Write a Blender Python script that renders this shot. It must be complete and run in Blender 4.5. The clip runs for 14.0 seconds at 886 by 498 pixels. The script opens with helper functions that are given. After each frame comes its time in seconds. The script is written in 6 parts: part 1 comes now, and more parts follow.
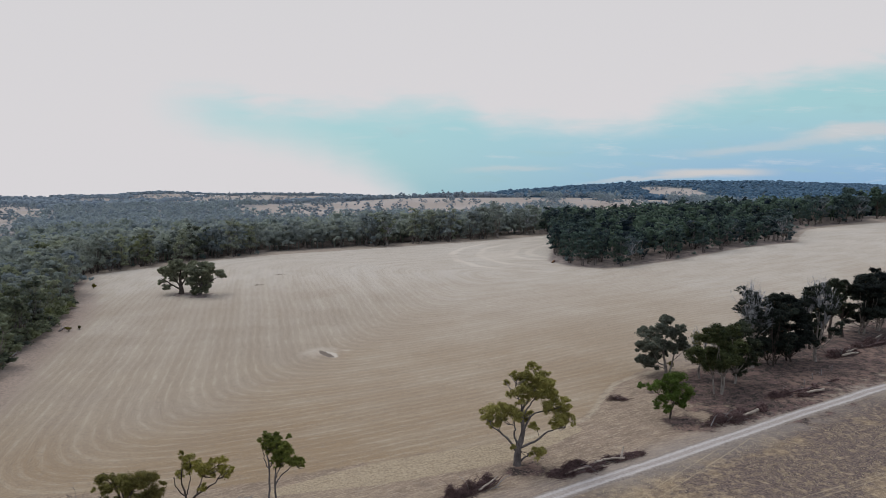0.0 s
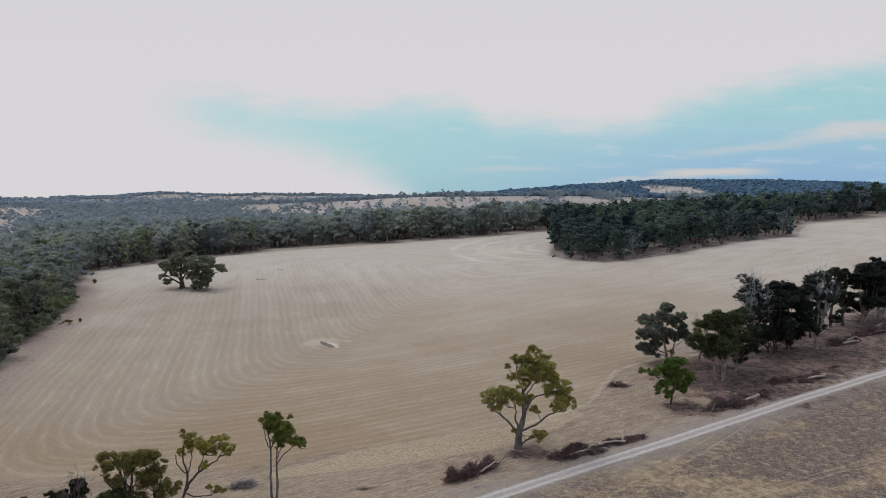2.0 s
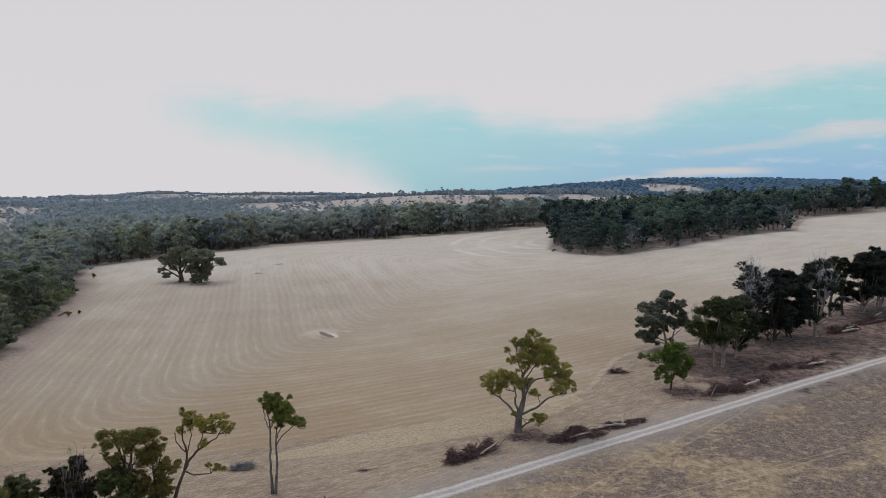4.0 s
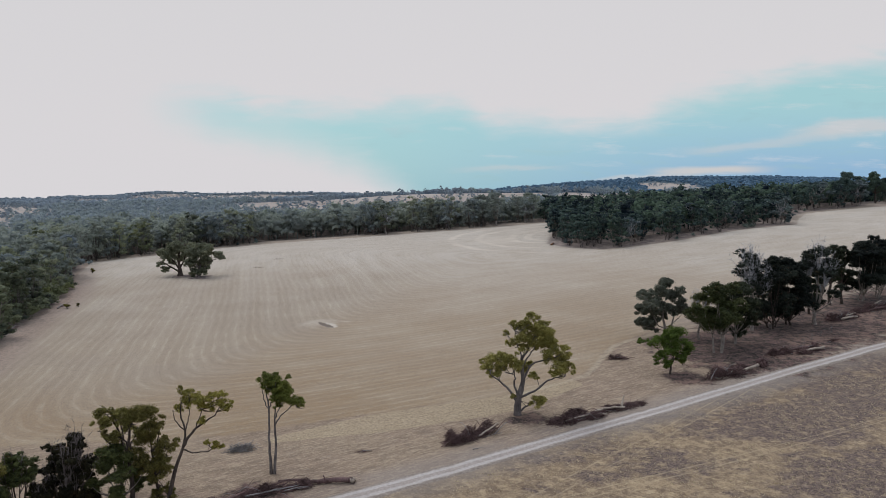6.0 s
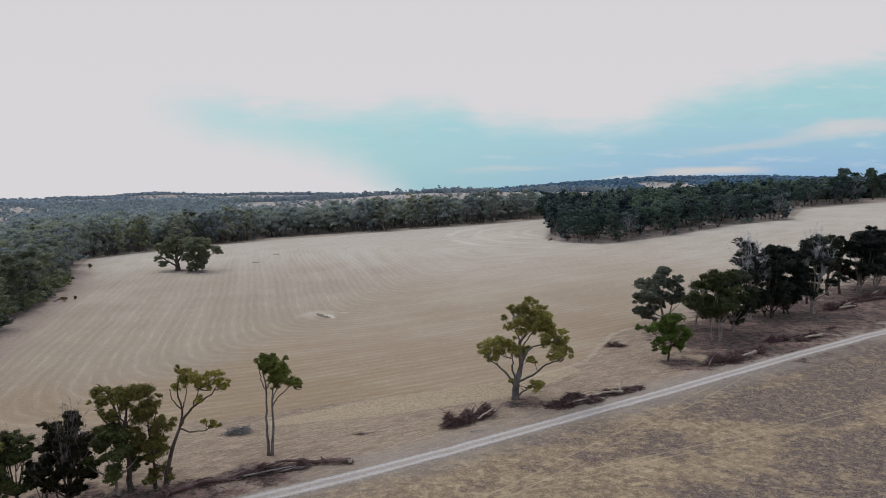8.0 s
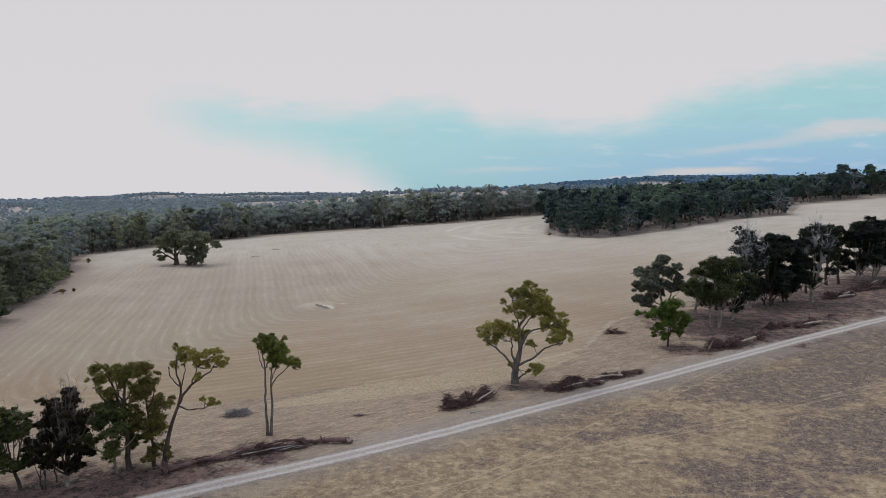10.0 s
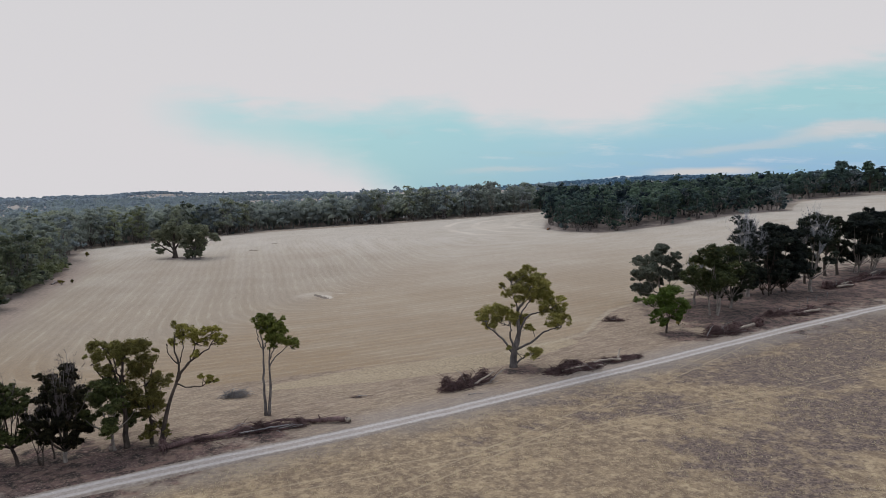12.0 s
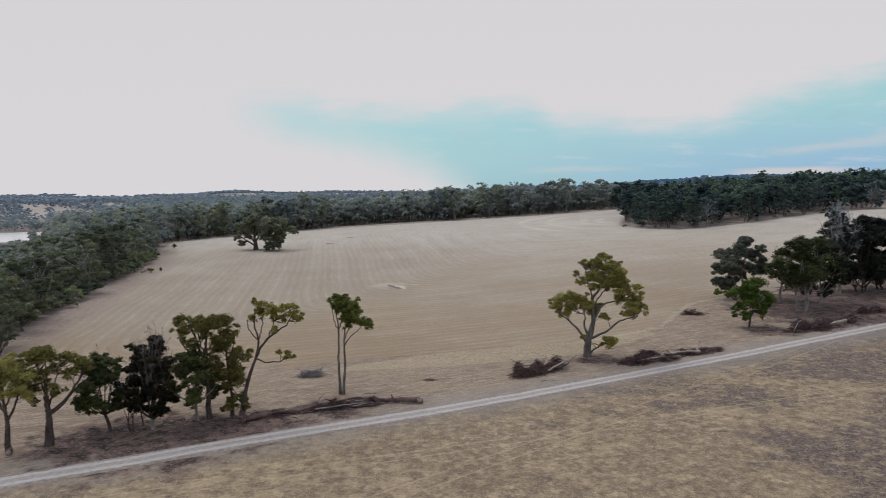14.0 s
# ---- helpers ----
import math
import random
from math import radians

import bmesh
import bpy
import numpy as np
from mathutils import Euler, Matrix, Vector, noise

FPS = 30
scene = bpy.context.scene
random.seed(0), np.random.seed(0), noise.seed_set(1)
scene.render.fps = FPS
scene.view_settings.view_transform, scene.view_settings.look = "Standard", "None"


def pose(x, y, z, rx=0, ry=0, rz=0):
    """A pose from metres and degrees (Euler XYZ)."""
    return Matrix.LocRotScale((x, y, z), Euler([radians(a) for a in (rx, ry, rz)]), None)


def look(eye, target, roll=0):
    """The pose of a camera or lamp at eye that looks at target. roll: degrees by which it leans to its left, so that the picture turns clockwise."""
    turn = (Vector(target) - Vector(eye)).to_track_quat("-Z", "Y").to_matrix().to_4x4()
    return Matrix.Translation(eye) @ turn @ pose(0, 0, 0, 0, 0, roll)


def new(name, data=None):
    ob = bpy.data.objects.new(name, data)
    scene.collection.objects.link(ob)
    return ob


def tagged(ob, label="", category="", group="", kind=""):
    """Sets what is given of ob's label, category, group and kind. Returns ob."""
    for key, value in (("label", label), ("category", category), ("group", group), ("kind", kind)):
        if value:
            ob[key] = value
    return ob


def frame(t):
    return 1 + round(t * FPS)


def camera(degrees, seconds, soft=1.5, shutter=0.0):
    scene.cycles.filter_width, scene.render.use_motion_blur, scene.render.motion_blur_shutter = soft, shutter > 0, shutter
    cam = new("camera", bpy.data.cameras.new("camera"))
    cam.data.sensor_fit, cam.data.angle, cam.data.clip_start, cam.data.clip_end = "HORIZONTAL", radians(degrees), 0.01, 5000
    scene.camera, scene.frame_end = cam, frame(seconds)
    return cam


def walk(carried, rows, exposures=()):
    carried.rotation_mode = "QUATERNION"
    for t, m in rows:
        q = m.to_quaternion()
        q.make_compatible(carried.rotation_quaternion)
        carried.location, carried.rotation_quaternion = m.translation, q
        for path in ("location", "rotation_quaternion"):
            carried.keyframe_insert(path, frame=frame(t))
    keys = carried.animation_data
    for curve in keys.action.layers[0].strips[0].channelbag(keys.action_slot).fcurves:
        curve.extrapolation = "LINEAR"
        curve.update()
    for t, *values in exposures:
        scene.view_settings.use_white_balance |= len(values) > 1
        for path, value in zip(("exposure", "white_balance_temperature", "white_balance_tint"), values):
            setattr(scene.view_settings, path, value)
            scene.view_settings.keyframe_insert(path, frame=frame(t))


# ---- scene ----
cam = camera(65.1, 14.0, soft=0.6, shutter=0.5)
PATH = [
    (0, (-0.075, 0.593, 37.897), (-0.078, 2.588, 37.75), 0.2),
    (0.5, (-0.16, 0.557, 37.24), (-0.163, 2.552, 37.094), 0.3),
    (1, (-0.071, 0.523, 36.663), (-0.074, 2.518, 36.517), 0.2),
    (1.5, (-0.146, 0.41, 36.11), (-0.149, 2.405, 35.963), 0.1),
    (2, (-0.085, 0.353, 35.547), (-0.089, 2.348, 35.401), -0.0),
    (2.5, (-0.043, 0.386, 34.887), (-0.048, 2.381, 34.74), -0.1),
    (3, (-0.108, 0.359, 34.366), (-0.111, 2.354, 34.219), -0.0),
    (5.5, (-0.042, 0.256, 31.438), (-0.042, 2.25, 31.291), -0.3),
    (6, (-0.008, 0.254, 30.862), (-0.008, 2.248, 30.715), -0.3),
    (6.5, (-0.051, 0.262, 30.266), (-0.049, 2.257, 30.121), -0.3),
    (7, (-0.023, 0.251, 29.67), (-0.02, 2.246, 29.525), -0.4),
    (7.5, (-0.008, 0.167, 29.12), (-0.003, 2.161, 28.976), -0.4),
    (8, (0.067, 0.204, 28.559), (0.072, 2.199, 28.414), -0.4),
    (10.5, (0.034, 0.162, 25.614), (0.043, 2.157, 25.471), -0.5),
    (11, (0.04, 0.067, 25.093), (0.05, 2.062, 24.949), -0.5),
    (11.5, (0.076, 0.072, 24.457), (0.086, 2.067, 24.314), -0.5),
    (12, (0.054, 0.083, 23.877), (0.065, 2.078, 23.734), -0.4),
    (12.2, (0.004, 0.045, 23.665), (0.014, 2.045, 23.52), -0.3),
    (12.3, (-0.022, 0.026, 23.56), (-0.057, 2.026, 23.415), -0.3),
    (12.4, (-0.047, 0.007, 23.454), (-0.146, 2.005, 23.309), -0.3),
    (12.5, (-0.072, -0.012, 23.348), (-0.248, 1.975, 23.205), -0.4),
    (12.6, (-0.05, 0.018, 23.225), (-0.266, 2.006, 23.08), -0.3),
    (12.7, (-0.028, 0.048, 23.102), (-0.265, 2.034, 22.957), -0.3),
    (12.8, (-0.005, 0.078, 22.98), (-0.224, 2.066, 22.835), -0.3),
    (12.9, (0.017, 0.108, 22.857), (-0.178, 2.098, 22.712), -0.3),
    (13, (0.039, 0.138, 22.734), (-0.15, 2.124, 22.591), -0.4),
    (13.5, (0.094, 0.116, 22.536), (-0.093, 2.102, 22.394), -0.3),
    (13.9, (0.0, 0.04, 22.082), (-0.187, 2.026, 21.94), -0.2),
    (14, (-0.027, 0.021, 21.968), (-0.225, 2.006, 21.826), -0.2),
]

walk(cam, [(t, look(eye, target, roll)) for t, eye, target, roll in PATH])

# ---- world, sun, exposure ----
SUN_FROM = Vector((-0.40, 0.34, 0.85)).normalized()


class Nodes:
    """Short hand for building a node tree."""

    def __init__(self, tree):
        self.tree = tree
        tree.nodes.clear()

    def add(self, kind, **sockets):
        n = self.tree.nodes.new(kind)
        for key, value in sockets.items():
            sock = n.inputs[int(key[1:])] if key[0] == "i" and key[1:].isdigit() else n.inputs[key.replace("_", " ")]
            self.put(sock, value)
        return n

    def put(self, sock, value):
        if isinstance(value, bpy.types.NodeSocket):
            self.tree.links.new(value, sock)
        elif isinstance(value, bpy.types.Node):
            self.tree.links.new(value.outputs[0], sock)
        elif isinstance(value, (tuple, list)) and len(value) == 3 and len(sock.default_value) == 4:
            sock.default_value = (*value, 1.0)
        else:
            sock.default_value = value

    def math(self, op, a, b=0.0, c=0.0):
        n = self.tree.nodes.new("ShaderNodeMath")
        n.operation = op
        for k, v in enumerate((a, b, c)):
            self.put(n.inputs[k], v)
        return n.outputs[0]

    def step(self, value, low, high, to_low=0.0, to_high=1.0):
        n = self.tree.nodes.new("ShaderNodeMapRange")
        n.interpolation_type = "SMOOTHSTEP"
        for k, v in enumerate((value, low, high, to_low, to_high)):
            self.put(n.inputs[k], v)
        return n.outputs[0]

    def step_even(self, value, low, high):
        n = self.tree.nodes.new("ShaderNodeMapRange")
        for k, v in enumerate((value, low, high)):
            self.put(n.inputs[k], v)
        return n.outputs[0]

    def last(self):
        return self.tree.nodes[-1].outputs[0]

    def mix(self, fac, a, b, blend="MIX"):
        n = self.tree.nodes.new("ShaderNodeMix")
        n.data_type, n.blend_type = "RGBA", blend
        self.put(n.inputs[0], fac)
        self.put(n.inputs[6], a)
        self.put(n.inputs[7], b)
        return n.outputs[2]

    def noise(self, vector, scale, detail=3.0, rough=0.55, distort=0.0):
        n = self.add("ShaderNodeTexNoise", Scale=scale, Detail=detail, Roughness=rough, Distortion=distort)
        if vector is not None:
            self.put(n.inputs["Vector"], vector)
        return n.outputs["Fac"]

    def attr(self, name):
        n = self.tree.nodes.new("ShaderNodeAttribute")
        n.attribute_name = name
        return n.outputs["Fac"]

    def stretch(self, vector, sx, sy, sz, turn=0.0):
        n = self.add("ShaderNodeMapping", Vector=vector, Scale=(sx, sy, sz), Rotation=(0, 0, turn))
        return n.outputs[0]


def build_world():
    world = bpy.data.worlds.new("overcast_sky")
    scene.world = world
    world.use_nodes = True
    g = Nodes(world.node_tree)
    sky = g.add("ShaderNodeTexSky")
    sky.sky_type, sky.sun_disc = "NISHITA", False
    sky.sun_elevation = math.asin(SUN_FROM.z)
    sky.sun_rotation = math.atan2(SUN_FROM.x, SUN_FROM.y)
    sky.dust_density = 2.0
    way = g.add("ShaderNodeTexCoord").outputs["Generated"]
    xyz = g.add("ShaderNodeSeparateXYZ", i0=way)
    ahead = g.math("MAXIMUM", xyz.outputs[1], 0.04)
    u = g.math("DIVIDE", xyz.outputs[0], ahead)
    v = g.math("DIVIDE", xyz.outputs[2], ahead)
    flat = g.add("ShaderNodeCombineXYZ", i0=u, i1=g.math("MULTIPLY", v, 3.0), i2=0.0).outputs[0]
    wisp = g.math("SUBTRACT", g.noise(flat, 4.2, 5.0, 0.5, 0.3), 0.5)
    fine = g.math("SUBTRACT", g.noise(g.stretch(flat, 1.0, 2.6, 1.0), 6.0, 6.0, 0.6, 0.6), 0.5)
    lump = g.math("SUBTRACT", g.noise(g.stretch(flat, 1.0, 1.5, 1.0, -0.12), 13.0, 5.0, 0.55, 0.4), 0.5)

    def along(stops):
        """A height over the horizon that follows u, from (u, v) pairs."""
        ramp = g.add("ShaderNodeValToRGB", i0=g.step_even(u, -0.5, 0.75)).color_ramp
        ramp.interpolation = "EASE"
        for k, (at, high) in enumerate(stops):
            e = ramp.elements[k] if k < 2 else ramp.elements.new(0.999)
            e.position, e.color = (at + 0.5) / 1.25, (high * 4, high * 4, high * 4, 1)
        return g.math("MULTIPLY", g.last(), 0.25)

    # a break in the overcast, low over the hills: its upper and lower rim
    top = along(((-0.46, 0.140), (-0.36, 0.152), (-0.30, 0.146), (-0.25, 0.132), (-0.10, 0.130), (0.02, 0.132), (0.08, 0.112), (0.20, 0.106), (0.27, 0.116), (0.35, 0.140), (0.45, 0.162), (0.52, 0.182), (0.62, 0.192), (0.75, 0.205)))
    low = along(((-0.46, 0.136), (-0.38, 0.108), (-0.31, 0.090), (-0.24, 0.077), (-0.185, 0.062), (-0.14, 0.045), (-0.08, 0.022), (0.02, 0.0)))
    top = g.math("ADD", top, g.math("ADD", g.math("MULTIPLY", wisp, 0.050), g.math("MULTIPLY", lump, 0.050)))
    low = g.math("ADD", low, g.math("ADD", g.math("MULTIPLY", wisp, 0.035), g.math("MULTIPLY", lump, 0.020)))
    low = g.math("SUBTRACT", low, g.step(u, -0.12, 0.06, 0.0, 0.08))
    blue = g.math("MULTIPLY", g.step(g.math("SUBTRACT", top, v), -0.024, 0.040), g.step(g.math("SUBTRACT", v, low), -0.035, 0.060))
    blue = g.math("MULTIPLY", blue, g.step(u, -0.46, -0.28, 0.0, 1.0))
    blue = g.math("MULTIPLY", blue, g.step(xyz.outputs[1], 0.05, 0.3))
    veil = g.math("MULTIPLY", g.step(g.math("ADD", fine, g.math("MULTIPLY", lump, 0.6)), 0.06, 0.30, 0.0, 0.55), g.step(u, -0.25, 0.25, 0.45, 1.0))
    blue = g.math("MULTIPLY", blue, g.math("SUBTRACT", 1.0, veil))

    def streak(u0, u1, v0, slope, half, much, stir=1.0):
        """A thin bar of cloud lying across the gap."""
        mid = g.math("ADD", g.math("MULTIPLY_ADD", u, slope, v0 - slope * u0), g.math("MULTIPLY_ADD", wisp, 0.030 * stir, g.math("MULTIPLY", lump, 0.018 * stir)))
        near = g.step(g.math("ABSOLUTE", g.math("SUBTRACT", v, mid)), half, half * 0.15)
        ends = g.math("MULTIPLY", g.step(u, u0 - 0.03, u0 + 0.06), g.step(u, u1 + 0.04, u1 - 0.05))
        return g.math("MULTIPLY", g.math("MULTIPLY", near, ends), much)

    deep = g.math("MULTIPLY", g.step(u, -0.30, 0.55), g.step(v, 0.15, 0.015))
    gap = g.mix(deep, (0.405, 0.695, 0.730), (0.295, 0.525, 0.800))
    gap = g.mix(g.step(lump, -0.06, -0.22, 0.0, 0.35), gap, (0.36, 0.60, 0.66))
    cloud = g.mix(g.step(v, 0.02, 0.5), (0.685, 0.665, 0.685), (0.650, 0.642, 0.662))
    cloud = g.mix(g.step(v, 0.32, 1.0), cloud, (0.585, 0.635, 0.735))
    for bar in (streak(0.50, 0.80, 0.091, 0.07, 0.013, 0.85), streak(0.34, 0.62, 0.066, 0.09, 0.010, 0.45), streak(0.02, 0.16, 0.041, 0.02, 0.006, 0.4), streak(0.30, 0.46, 0.0355, 0.02, 0.0085, 1.0, 0.35), streak(0.20, 0.36, 0.0255, 0.05, 0.005, 0.6)):
        gap = g.mix(bar, gap, (0.69, 0.685, 0.71))
    colour = g.mix(blue, cloud, gap)
    colour = g.mix(g.step(v, -0.02, -0.2), colour, (0.30, 0.27, 0.22))
    clouds = g.add("ShaderNodeBackground", Color=colour, Strength=1.0)
    clear = g.add("ShaderNodeBackground", Color=sky.outputs[0], Strength=0.08)
    both = g.add("ShaderNodeMixShader", i0=g.math("MULTIPLY", blue, 0.25), i1=clouds.outputs[0], i2=clear.outputs[0])
    out = g.add("ShaderNodeOutputWorld")
    g.put(out.inputs[0], both.outputs[0])


build_world()
sun = new("sun", bpy.data.lights.new("sun", "SUN"))
sun.data.energy, sun.data.angle, sun.data.color = 1.4, radians(38), (1.0, 0.995, 0.985)
sun.matrix_world = look(SUN_FROM * 300, (0, 0, 0))
scene.view_settings.exposure = 0.0

# ---- the lie of the land ----
ROAD = [(-120, 2), (-90, 22), (-60, 41.3), (-42.5, 52.5), (-35, 56.8), (-27, 61.7), (-17, 67.3), (-8, 72.4), (0, 77.4), (4.7, 80.5), (12.1, 85.4), (20.4, 90.6), (30, 96.2), (40, 102.2), (49, 107.6), (58, 113.3), (71.5, 121.2), (82, 127.3), (120, 146), (180, 172), (260, 205)]
FIELD = [(-95, 84), (-57, 86), (-28.5, 89), (-18.4, 93.4), (-11, 96.6), (0, 101.2), (10, 104.8), (18.5, 110.2), (23.5, 114), (26.4, 119), (29, 125), (32.2, 131), (37, 135.5), (50, 150), (80, 172), (120, 192), (200, 232),
         (320, 300), (330, 420), (250, 404), (200, 384), (185, 362), (171, 336), (124, 305), (96, 287), (63, 272), (54, 283), (52, 304), (60, 350), (68, 416),
         (45, 407), (22, 399), (-29, 389), (-59, 383), (-89, 379), (-117, 364), (-136, 344), (-151, 328), (-159, 312), (-137, 258), (-105, 193), (-100, 154), (-92, 137), (-84, 114), (-84, 96)]
COPSE = [(46, 302), (52, 284), (64, 275), (96, 289), (124, 307), (170, 338), (176, 362), (204, 392), (235, 405), (252, 416), (268, 440), (420, 620), (90, 620), (66, 440), (56, 350)]
WOOD = [(-80, 94), (-84, 113), (-91, 136), (-98, 154), (-102, 167), (-109, 193), (-119, 219), (-138, 255), (-162, 316), (-150, 340), (-132, 362), (-104, 384),
        (-76, 389), (-29, 396), (22, 407), (66, 424), (100, 640), (330, 800), (-900, 1000), (-900, 60), (-130, 50)]
FAR_RIGHT = [(262, 432), (300, 436), (420, 450), (600, 640), (420, 640)]
HOLLOWS = [(-28, 168, -1.1, 45), (130, 318, 1.6, 50), (-98, 258, 0.8, 50), (10, 100, -0.5, 25), (174, 347, -1.0, 40)]
PADDOCKS = [(-150, 1090, 165, 230), (-10, 1080, 80, 190), (105, 1120, 75, 170), (-500, 1740, 175, 430), (222, 1010, 58, 170), (325, 1080, 50, 190), (470, 1560, 70, 330), (640, 1930, 75, 170), (630, 1640, 58, 240),
            (-850, 2180, 120, 260), (-620, 2080, 120, 230), (-430, 2080, 110, 180), (-960, 1900, 80, 160), (-690, 1220, 46, 120), (-600, 930, 40, 120), (-1430, 2320, 130, 180), (-840, 1150, 130, 240), (-680, 970, 90, 150), (-560, 790, 70, 120)]
HILL = (68, 700, 950, 16, 10.5, 18.5, 17, 17)
POND = (-336.0, 414.0, 64.0, 62.0, -1.2)


def ease(a, b, v):
    k = np.clip((v - a) / (b - a), 0, 1)
    return k * k * (3 - 2 * k)


def ripple(x, y, s):
    """A smooth pseudo-noise of sines, about -1 to 1, with features of s metres."""
    x, y = x / s, y / s
    return (np.sin(2.1 * x + 1.3 * np.sin(1.7 * y + 0.4)) + np.sin(1.9 * y - 1.1 * np.sin(2.3 * x + 1.9)) + np.sin(1.3 * x + 1.6 * y + 2.0)) / 3


def land(x, y):
    """The height of the ground."""
    x, y = np.asarray(x, float), np.asarray(y, float)
    xs = np.where(np.abs(x) < 170, x, np.sign(x) * (170 + 90 * np.tanh((np.abs(x) - 170) / 90))) / 100
    ys = np.where(y < 430, y, 430 + 150 * np.tanh((y - 430) / 150)) / 100
    near = -3.795 - 0.285 * xs + 4.843 * ys - 0.128 * xs**2 + 1.417 * xs * ys - 0.217 * ys**2
    for bx, by, h, r in HOLLOWS:
        near = near + h * np.exp(-((x - bx) ** 2 + (y - by) ** 2) / r**2)
    far = 3 + 9 / (1 + np.exp(-(x - 60) / 150)) + 12 * ease(700, 1200, y) + HILL[7] * np.exp(-(((x - 60) / 430) ** 2 + ((y - 1270) / 330) ** 2))
    right = np.where(x < 880, HILL[1], HILL[2])
    far = far + HILL[0] * np.exp(-(((x - 880) / right) ** 2 + ((y - 2350) / 520) ** 2)) + HILL[3] * ease(1500, 2900, y) * ease(0, -600, x)
    far = far + (4 * ripple(x, y, 330) + 2.5 * ripple(x + 70, y, 110)) * ease(600, 1500, np.hypot(x, y))
    far = far + HILL[4] * np.exp(-(((x + 1750) / 420) ** 2 + ((y - 2300) / 500) ** 2))
    far = far + HILL[5] * np.exp(-(((x + 480) / 420) ** 2 + ((y - 2250) / 420) ** 2)) + HILL[6] * np.exp(-(((x + 1000) / 200) ** 2 + ((y - 2450) / 400) ** 2))
    z = near + (far - near) * ease(428, 600, y)
    px, py, pa, pb, pz = POND
    e = np.hypot((x - px) / pa, (y - py) / pb)
    z = z + (pz + 0.35 - z) * ease(2.0, 1.4, e)
    z = z - 1.1 * ease(1.28, 0.95, e)
    # the pit dug in the paddock with its bank of spoil
    along, across = 0.53 * (x + 27.2) - 0.85 * (y - 159.3), 0.85 * (x + 27.2) + 0.53 * (y - 159.3)
    z = z - 0.6 * np.exp(-((along / 3.4) ** 4 + (across / 1.0) ** 4)) + 0.4 * np.exp(-((along / 4.0) ** 4 + ((across + 2.4) / 1.1) ** 2))
    return z


def ground_at(x, y):
    return float(land(x, y))


def to_line(x, y, line, closed=False):
    """The distance from points to a line, and on which side of it they lie."""
    best, side = np.full(np.shape(x), 1e9), np.ones(np.shape(x))
    pts = list(line) + ([line[0]] if closed else [])
    for (ax, ay), (bx, by) in zip(pts, pts[1:]):
        dx, dy = bx - ax, by - ay
        k = np.clip(((x - ax) * dx + (y - ay) * dy) / (dx * dx + dy * dy), 0, 1)
        ox, oy = x - ax - k * dx, y - ay - k * dy
        d = np.hypot(ox, oy)
        nearer = d < best
        best = np.where(nearer, d, best)
        side = np.where(nearer, np.sign(dx * (y - ay) - dy * (x - ax)), side)
    return best, side


def inside(x, y, poly):
    """Signed distance to a closed outline: positive within."""
    x, y = np.asarray(x, float), np.asarray(y, float)
    odd = np.zeros(np.shape(x), bool)
    pts = list(poly) + [poly[0]]
    for (ax, ay), (bx, by) in zip(pts, pts[1:]):
        if ay != by:
            odd ^= ((ay > y) != (by > y)) & (x < (bx - ax) * (y - ay) / (by - ay) + ax)
    return to_line(x, y, poly, True)[0] * np.where(odd, 1, -1)


def open_land(x, y):
    """How far a place lies within the open paddocks of the distance (positive within)."""
    best = np.full(np.shape(x), -9.0)
    for px, py, a, b in PADDOCKS:
        best = np.maximum(best, 1 - np.hypot((x - px) / a, (y - py) / b))
    return best + 0.30 * ripple(x, y, 60) + 0.18 * ripple(x, y, 21)


def wooded(x, y, trees=True):
    """Signed distance, about, to the woods: positive within."""
    x, y = np.asarray(x, float), np.asarray(y, float)
    d = np.maximum(np.maximum(inside(x, y, WOOD), inside(x, y, COPSE)), inside(x, y, FAR_RIGHT))
    r = np.hypot(x, y)
    d = np.where((r > 640) & (y > 300), np.maximum(d, -60 * open_land(x, y)), d)
    d = np.where(r > 700, np.minimum(d, -80 * open_land(x, y)), d)
    px, py, pa, pb, pz = POND
    shore = np.hypot((x - px) / pa, (y - py) / pb)
    clear = shore < (1.17 if trees else 1.10)
    if trees:
        clear |= (x < -0.737 * y) & (r > 335) & (r < 520)
    return np.where(clear, -np.abs(d) - 1, d)


# ---- mesh tools ----
def mesh_of(name, verts, faces, material=None, smooth=True):
    """A mesh from arrays: faces is a list of index arrays of three or four columns."""
    me = bpy.data.meshes.new(name)
    verts = np.asarray(verts, np.float32)
    faces = [np.asarray(f, np.int32) for f in (faces if isinstance(faces, list) else [faces]) if len(f)]
    sizes = np.concatenate([np.full(len(f), f.shape[1], np.int32) for f in faces])
    loops = np.concatenate([f.ravel() for f in faces])
    me.vertices.add(len(verts))
    me.vertices.foreach_set("co", verts.ravel())
    me.loops.add(len(loops))
    me.loops.foreach_set("vertex_index", loops)
    me.polygons.add(len(sizes))
    me.polygons.foreach_set("loop_start", np.concatenate([[0], np.cumsum(sizes)[:-1]]).astype(np.int32))
    me.polygons.foreach_set("loop_total", sizes)
    me.polygons.foreach_set("use_smooth", (sizes == 3) | smooth)
    me.update(calc_edges=True)
    if material:
        me.materials.append(material)
    return me


def part(name, mesh, parent, label=""):
    """One mesh object under a thing."""
    ob = new(name, mesh)
    ob.parent = parent
    return tagged(ob, label)


